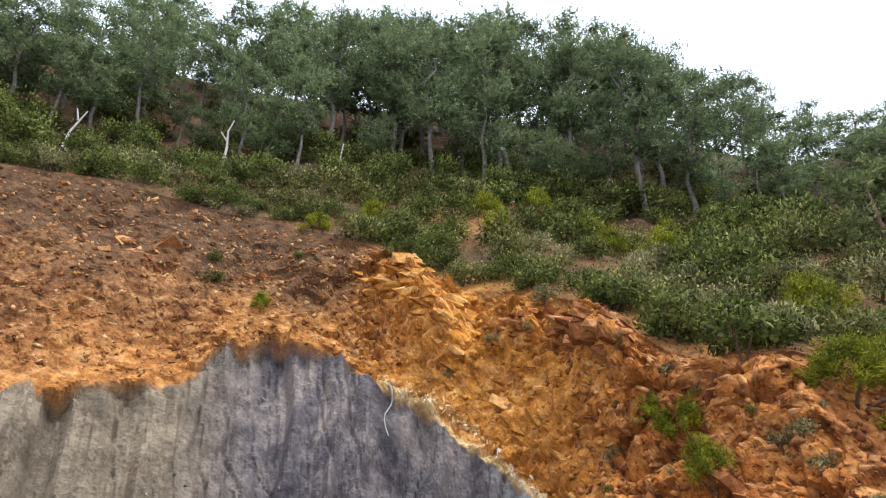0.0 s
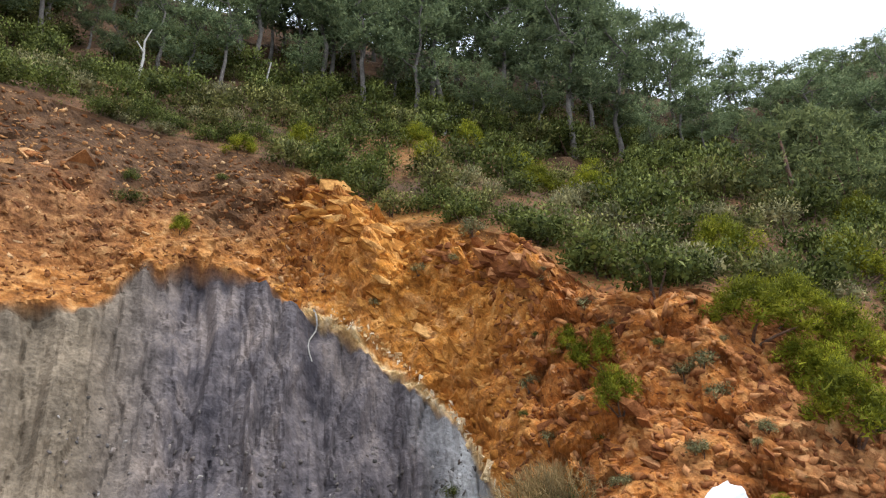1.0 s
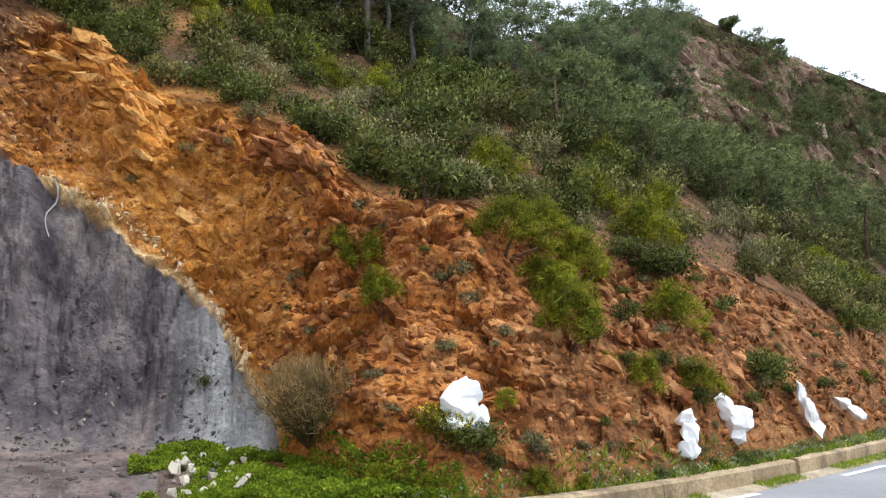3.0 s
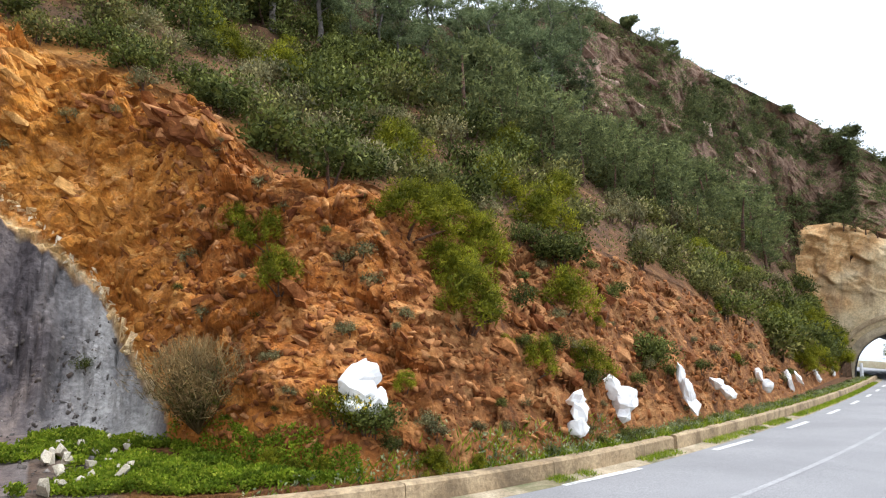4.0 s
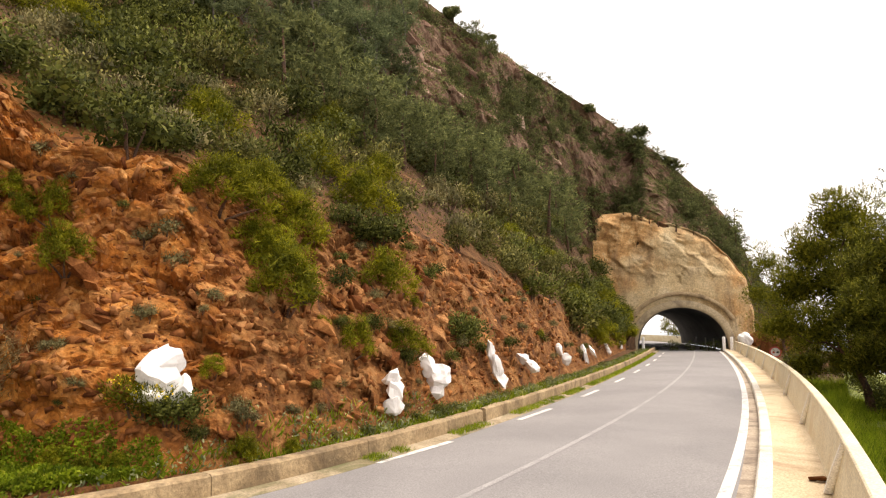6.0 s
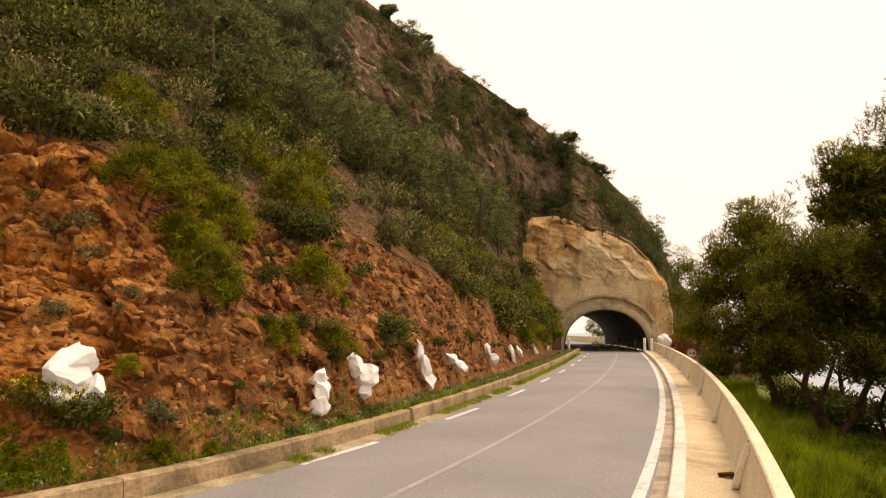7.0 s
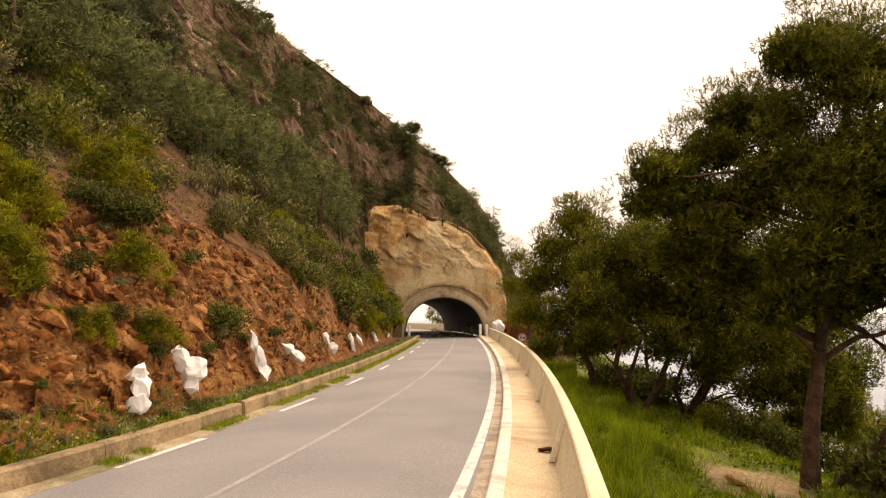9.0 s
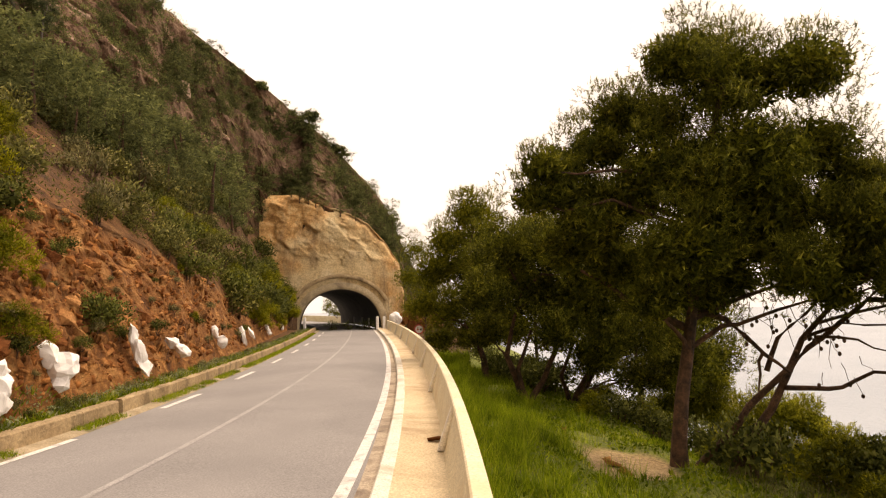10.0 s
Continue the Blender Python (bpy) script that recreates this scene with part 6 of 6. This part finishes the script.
# ---- grass ----
def grass(count, place, height, width, seed, lean=0.35):
    g2 = np.random.default_rng(seed)
    roots = np.array([place(g2) for _ in range(count)])
    ways = unit(g2.normal(size=(count, 3)) * np.array([lean, lean, 0.1]) + np.array([0, 0, 1.0]))
    return blades(roots, ways, height, width, g2)


def bank_spot(g2, lo=-6.2, hi=-1.0):
    while True:
        x = 3.0 + 24.0 * g2.random() ** 1.4
        v = g2.uniform(lo - (1.8 if x < 13 and lo < -6 else 0.0), hi)
        q = on_road(x, v)
        if bareness(q.x, q.y) < 0.05 * g2.random() and noise.noise(Vector((q.x * 1.1, q.y * 1.1, 7.0))) > g2.uniform(-0.7, 0.25):
            break
    return settle(q)[:]


def tuft_spot(g2):
    """Tall tufts stand close behind the parapet and thin out down the bank."""
    while True:
        p = bank_spot(g2, -4.2, -1.05)
        if noise.noise(Vector((p[0] * 1.7, p[1] * 1.7, 2.0))) > -0.25 + 0.22 * max(0.0, -float(side_of(p[0], p[1])) - 1.6):
            return p


tagged(piece("grass", mesh_from("grass", *grass(26000, bank_spot, 0.16, 0.014, 501, 0.7), M_GRASS)), "fresh green grass on the seaward bank", "grass", kind="stuff")
tagged(piece("tall_grass", mesh_from("tall_grass", *grass(20000, tuft_spot, 0.42, 0.013, 502, 0.4), M_GRASS)), "tall grass behind the parapet", "grass", kind="stuff")


g2 = np.random.default_rng(509)
roots = np.array([bank_spot(g2) for _ in range(15000)]) + np.array([0, 0, 0.03])
tagged(piece("bank_weeds", mesh_from("bank_weeds", *leaves(roots, unit(g2.normal(size=roots.shape) + np.array([0, 0, 0.6])), 0.11, 0.05, g2), M_GRASS)), "low bright green weeds on the bank", "weeds", kind="stuff")
pale = np.array([bank_spot(g2, -7.4, -5.4) for _ in range(9000)])
pale = pale[pale[:, 0] < 13]
tagged(piece("dry_grass", mesh_from("dry_grass", *blades(pale, unit(g2.normal(size=pale.shape) * np.array([0.3, 0.3, 0.1]) + np.array([0, 0, 1.0])), 0.34, 0.01, g2), M_GREYSHRUB)), "pale seeding grass at the edge of the bank", "grass", kind="stuff")


def clover_spot(g2):
    while True:
        az, f = g2.uniform(2.0, 34), g2.random()
        r = float(by_bearing(FOOT, az)) + float(np.interp(az, (9, 16), (-0.2, 0.3)))
        q = Vector((math.sin(radians(az)), math.cos(radians(az)), 0)) * (r - f * 4.2)
        if side_of(q.x, q.y) > 5.7 + wall_shift(q.x) and noise.noise(Vector((q.x * 0.7, q.y * 0.7, 4.0))) + 0.5 * noise.noise(Vector((q.x * 2.6, q.y * 2.6, 1.0))) > -0.28 + 0.05 * max(0.0, az - 20) - 0.04 * min(az - 8, 0):
            break
    return (settle(q) + Vector((0, 0, 0.02 + (0.1 + 0.12 * noise.noise(Vector((q.x * 1.6, q.y * 1.6, 6.0)))) * g2.random())))[:]


g2 = np.random.default_rng(503)
roots = np.array([clover_spot(g2) for _ in range(46000)])
tagged(piece("ground_cover", mesh_from("ground_cover", *leaves(roots, unit(g2.normal(size=roots.shape) + np.array([0, 0, 0.5])), 0.052, 0.036, g2), M_GRASS)), "lush low green weeds below the cut", "weeds", kind="stuff")


def verge_spot(g2):
    x = 2.0 + 50 * g2.random() ** 1.3
    while noise.noise(Vector((x * 0.6, 0, 8.0))) + 0.25 * noise.noise(Vector((x * 2.3, 0, 1.0))) < 0.3 - 0.025 * x:
        x = 2.0 + 50 * g2.random() ** 1.3
    return on_road(x, 5.1 + float(wall_shift(x)) + 0.33 * g2.random() ** 0.7, 0.03)[:]


tagged(piece("verge_grass", mesh_from("verge_grass", *grass(14000, verge_spot, 0.1, 0.012, 504, 0.6), M_GRASS)), "patchy grass along the low wall's foot", "grass", kind="stuff")


def back_spot(g2):
    x = 4.0 + 48 * g2.random() ** 1.2
    return settle(on_road(x, 5.62 + 0.45 * g2.random() ** 1.5 + float(wall_shift(x)), 0.3))[:]


g2 = np.random.default_rng(511)
roots = np.array([back_spot(g2) for _ in range(11000)])
roots = roots[np.array([noise.noise(Vector((p[0] * 1.4, p[1] * 1.4, 3.0))) > -0.15 for p in roots])]
roots[:, 2] += 0.16 * g2.random(len(roots)) ** 1.5
tagged(piece("herbs", mesh_from("herbs", *leaves(roots, unit(g2.normal(size=roots.shape) + np.array([0, 0, 0.7])), 0.07, 0.032, g2), M_HERB)), "grey-green herbs along the back of the low wall", "weeds", kind="stuff")
tagged(piece("weeds", mesh_from("weeds", *grass(9000, back_spot, 0.19, 0.03, 505, 0.8), M_GRASS)), "fresh green weeds along the back of the low wall", "weeds", kind="stuff")


def scrub_leaf(p, g2, size=0.095):
    n = 16
    roots = p + g2.normal(size=(n, 3)) * np.array([0.22, 0.22, 0.1])
    return leaves(roots, unit(g2.normal(size=(n, 3)) + np.array([0, 0, 0.8])), size, 0.4 * size, g2)


tagged(piece("undergrowth", hill_mesh("undergrowth", M_SHRUB, 5200, scrub_leaf, (-45, 66), (2, 2, 2, 3), (0.0, 1.0), 506)), "low scrub between the bushes on the hill", "undergrowth", kind="stuff")
tagged(piece("rock_scrub", hill_mesh("rock_scrub", M_FARPINE, 5200, scrub_leaf, (36, 77), (3,), (0.0, 0.98), 507, size=0.17)), "sparse low scrub on the rocky ridge", "undergrowth", kind="stuff")

def gravel(count, seed):
    g2 = np.random.default_rng(seed)
    chunks = []
    for _ in range(count):
        az, r = g2.uniform(-24, 9), g2.uniform(8.6, 14.6)
        p = Vector((r * math.sin(radians(az)), r * math.cos(radians(az)), 0))
        if side_of(p.x, p.y) < 5.8 + wall_shift(p.x):
            continue
        j = int(g2.integers(0, 10))
        s = 0.03 + 0.13 * g2.random() ** 4
        spot = settle(p) if len(chunks) % 2 else settle(ground_at(az, 1, 0.22 * g2.random() ** 2.0), True)
        chunks.append(((base_v[j] * s) @ np.array(Euler(g2.uniform(0, 6.28, 3)).to_matrix()).T + np.array(spot), base_f[j]))
    return joined(chunks)


tagged(piece("gravel", mesh_from("gravel", *gravel(2000, 508), stone_material("grey_brown_gravel", [(0.0, (0.07, 0.065, 0.06)), (0.8, (0.19, 0.17, 0.155)), (1.0, (0.36, 0.33, 0.3))]))), "grey and brown gravel fallen to the shale's foot", "gravel", kind="stuff")

for i in range(16):                                    # scrub beside the portal
    az = gg.uniform(75.5, 81)
    p = settle(ground_at(az, int(gg.choice((1, 2, 3))), gg.uniform(0.0, 0.6)))
    copy_at(small[i % 4], Matrix.LocRotScale(p, Euler((0, 0, gg.uniform(0, 6.28))), Vector((0.8, 0.8, gg.uniform(0.5, 1.0)))))

for i in range(30):                                    # scrub over the upper rim of the portal
    u, h = outline_at(0.3 + 0.58 * i / 29)
    p = settle(portal_point(float(u), float(h), -0.35 - 0.5 * (i % 2)))
    sc = gg.uniform(0.3, 0.55)
    copy_at(small[i % 4], Matrix.LocRotScale(p - Vector((0, 0, 0.95 * sc)), Euler((0, 0, gg.uniform(0, 6.28))), Vector((sc * 1.5, sc * 1.5, sc))))

# ---- loose things ----
gg = np.random.default_rng(61)
LIME = [angular_stone(700 + i, 0.7, 22) for i in range(4)]
for me in LIME:
    me.materials.append(M_GREYROCK)
for i in range(34):
    az, r = (gg.uniform(5.0, 10.8), gg.uniform(9.3, 12.4)) if i < 31 else ((20.5, 8.6), (35.5, 9.4), (21.2, 8.3))[i - 31]
    p = settle(Vector((r * math.sin(radians(az)), r * math.cos(radians(az)), 0)))
    s = gg.uniform(0.07, 0.17)
    ob = tagged(piece("pale_stone", LIME[i % 4]), "pale limestone lump lying in green weeds", "stone", "pale stones in the weeds")
    ob.matrix_world = Matrix.LocRotScale(p + Vector((0, 0, s * 0.3 + 0.06)), Euler(gg.uniform(0, 6.28, 3)), Vector((s * 1.4, s, s * 0.8)))
for x, y, s in ((9.53, 1.84, 0.17), (9.6, 1.75, 0.12)):
    ob = tagged(piece("brown_stone", STONES[3]), "reddish-brown broken stone lying on the walkway", "stone")
    ob.matrix_world = Matrix.LocRotScale(Vector((x, y, 0.16 + s * 0.3)), Euler((0.3, 0.2, s * 9)), Vector((s * 1.3, s, s)))
for x, y, s in ((11.9, -0.75, 0.25), (11.3, -0.9, 0.2), (12.2, -0.65, 0.16), (14.1, 0.1, 0.15)):
    ob = tagged(piece("brown_stone", STONES[5 if s > 0.15 else 6]), "brown stone lying on the bare earth of the bank", "stone")
    ob.matrix_world = Matrix.LocRotScale(settle(Vector((x, y, 0))) + Vector((0, 0, s * 0.2)), Euler((0.2, 0.4, s * 20)), Vector((s * 1.4, s, s)))
for i in range(7):                                    # rocks where the parapet meets the portal
    p = on_road(56.0 - 0.5 * (i % 3), -1.9 - 0.55 * i, 0.5 + 0.6 * (i % 2))
    ob = tagged(piece("rock", STONES[i]), "rough reddish rock beside the tunnel portal", "rock", "rocks beside the portal")
    ob.matrix_world = Matrix.LocRotScale(p, Euler(gg.uniform(0, 6.28, 3)), Vector((1.7, 1.5, 2.2)))
bm = bmesh.new()
bmesh.ops.create_icosphere(bm, subdivisions=3, radius=0.55)
for v in bm.verts:
    v.co *= 1 + 0.35 * fbm(v.co * 1.3, 3)
ob = part("marker_boulder", bm, M_WHITE, None)
tagged(ob, "whitewashed rock at the end of the parapet beside the portal", "boulder", "whitewashed marker boulders")
ob.matrix_world = Matrix.Translation(on_road(55.0, -1.5, 1.1))
for x, v in ((56.0, -0.55), (56.6, 0.0), (56.7, 6.35)):
    bm = bmesh.new()
    box(bm, (-0.1, -0.1, 0), (0.1, 0.1, 1.25), 0.03)
    ob = part("marker_post", bm, M_WHITE, None)
    tagged(ob, "whitewashed square marker post by the tunnel mouth", "post", "marker posts at the portal")
    ob.matrix_world = Matrix.Translation(on_road(x, v, 0.0))


def traffic_sign(at, turn):
    sign = thing("traffic_sign", "round white no-overtaking sign with a red rim on a grey post", "traffic sign", at=Matrix.LocRotScale(at, Euler((0, 0, turn)), None))
    steel = grainy("galvanised_steel", (0.3, 0.3, 0.3), (0.42, 0.42, 0.42), 4.0, 0.5, 0.1, 0.002)
    white = grainy("sign_white", (0.72, 0.7, 0.66), (0.8, 0.78, 0.74), 4.0, 0.5, 0.05, 0.002)
    red = grainy("sign_red", (0.5, 0.05, 0.04), (0.6, 0.09, 0.06), 4.0, 0.5, 0.05, 0.002)
    black = grainy("sign_black", (0.03, 0.03, 0.03), (0.05, 0.05, 0.05), 4.0, 0.5, 0.05, 0.002)
    face = Matrix.Rotation(radians(90), 4, "X")
    for name, r, d, y, mat in (("rim", 0.36, 0.02, 0.0, red), ("face", 0.27, 0.02, -0.006, white)):
        bm = bmesh.new()
        bmesh.ops.create_cone(bm, cap_ends=True, segments=32, radius1=r, radius2=r, depth=d, matrix=Matrix.Translation((0, y, 0)) @ face)
        plate = part(name, bm, mat, sign)
    for u, mat in ((-0.11, red), (0.11, black)):
        bm = bmesh.new()
        box(bm, (u - 0.07, -0.022, -0.08), (u + 0.07, -0.017, 0.0), 0.002)
        box(bm, (u - 0.05, -0.022, 0.001), (u + 0.05, -0.017, 0.05), 0.002)
        part("symbol", bm, mat, plate)
    bm = bmesh.new()
    bmesh.ops.create_cone(bm, cap_ends=True, segments=12, radius1=0.035, radius2=0.035, depth=2.2, matrix=Matrix.Translation((0, 0.035, -1.0)))
    part("post", bm, steel, sign)
    return sign


traffic_sign(on_road(46.0, -2.6, 0.42), radians(-75))

# dead pale trees at the edge of the wood, and a root hanging down the shale
for az, f, paths in ((-34.7, 0.93, [[(0, 0, -0.3), (0.25, 0, 1.2), (0.75, 0.1, 2.6)], [(0.45, 0, 1.9), (0.3, 0.1, 2.6)]]), (7.0, 0.97, [[(0, 0, -0.3), (0.05, 0, 0.7), (0.15, 0, 1.25)], [(0.08, 0, 0.95), (0.5, 0, 1.15), (0.8, 0, 1.1)]]),
                     (-10.6, 0.97, [[(0, 0, -0.3), (0.1, 0, 1.2), (0.3, 0.1, 2.6)]]), (-21.5, 0.99, [[(0, 0, -0.3), (0.15, 0, 1.3), (0.1, 0.1, 2.4), (0.35, 0.1, 3.2)], [(0.12, 0, 1.7), (-0.25, 0.1, 2.3)]])):
    tree = thing("dead_tree", "pale bleached dead tree stem at the wood's edge", "dead tree", at=Matrix.LocRotScale(settle(ground_at(az, 2, f)), Euler((0, 0, -radians(az))), None))
    for i, path in enumerate(paths):
        piece("stem" if i == 0 else "bough", mesh_from("stem", *tube(path, np.linspace(0.09 if i == 0 else 0.05, 0.03, len(path)), 7), M_PALEBARK, True), tree)
gg = np.random.default_rng(63)
pts = []
for i in range(9):
    p = settle(ground_at(-4.9 + 0.35 * math.sin(i * 0.8), 1, 0.5 - 0.018 * i), True)
    pts.append((p - Vector((p.x, p.y, 0)).normalized() * 0.04)[:])
tagged(piece("root", mesh_from("root", *tube(pts, np.linspace(0.03, 0.012, 9), 6), M_PALEBARK, True)), "pale bare root hanging down the grey shale", "root")
wk = Vector((math.sin(radians(102)), math.cos(radians(102)), 0)) * 400
wv = [(wk.x + a * 12, wk.y - a * 3, -32.9) for a in (-1, 1)] + [(wk.x + 12, wk.y - 1.5, -32.9), (wk.x - 12, wk.y + 4.5, -32.9)]
tagged(piece("wake", mesh_from("wake", wv, [(0, 1, 2, 3)], M_WHITE)), "white foam of a boat's wake on the sea", "wake", kind="structure")
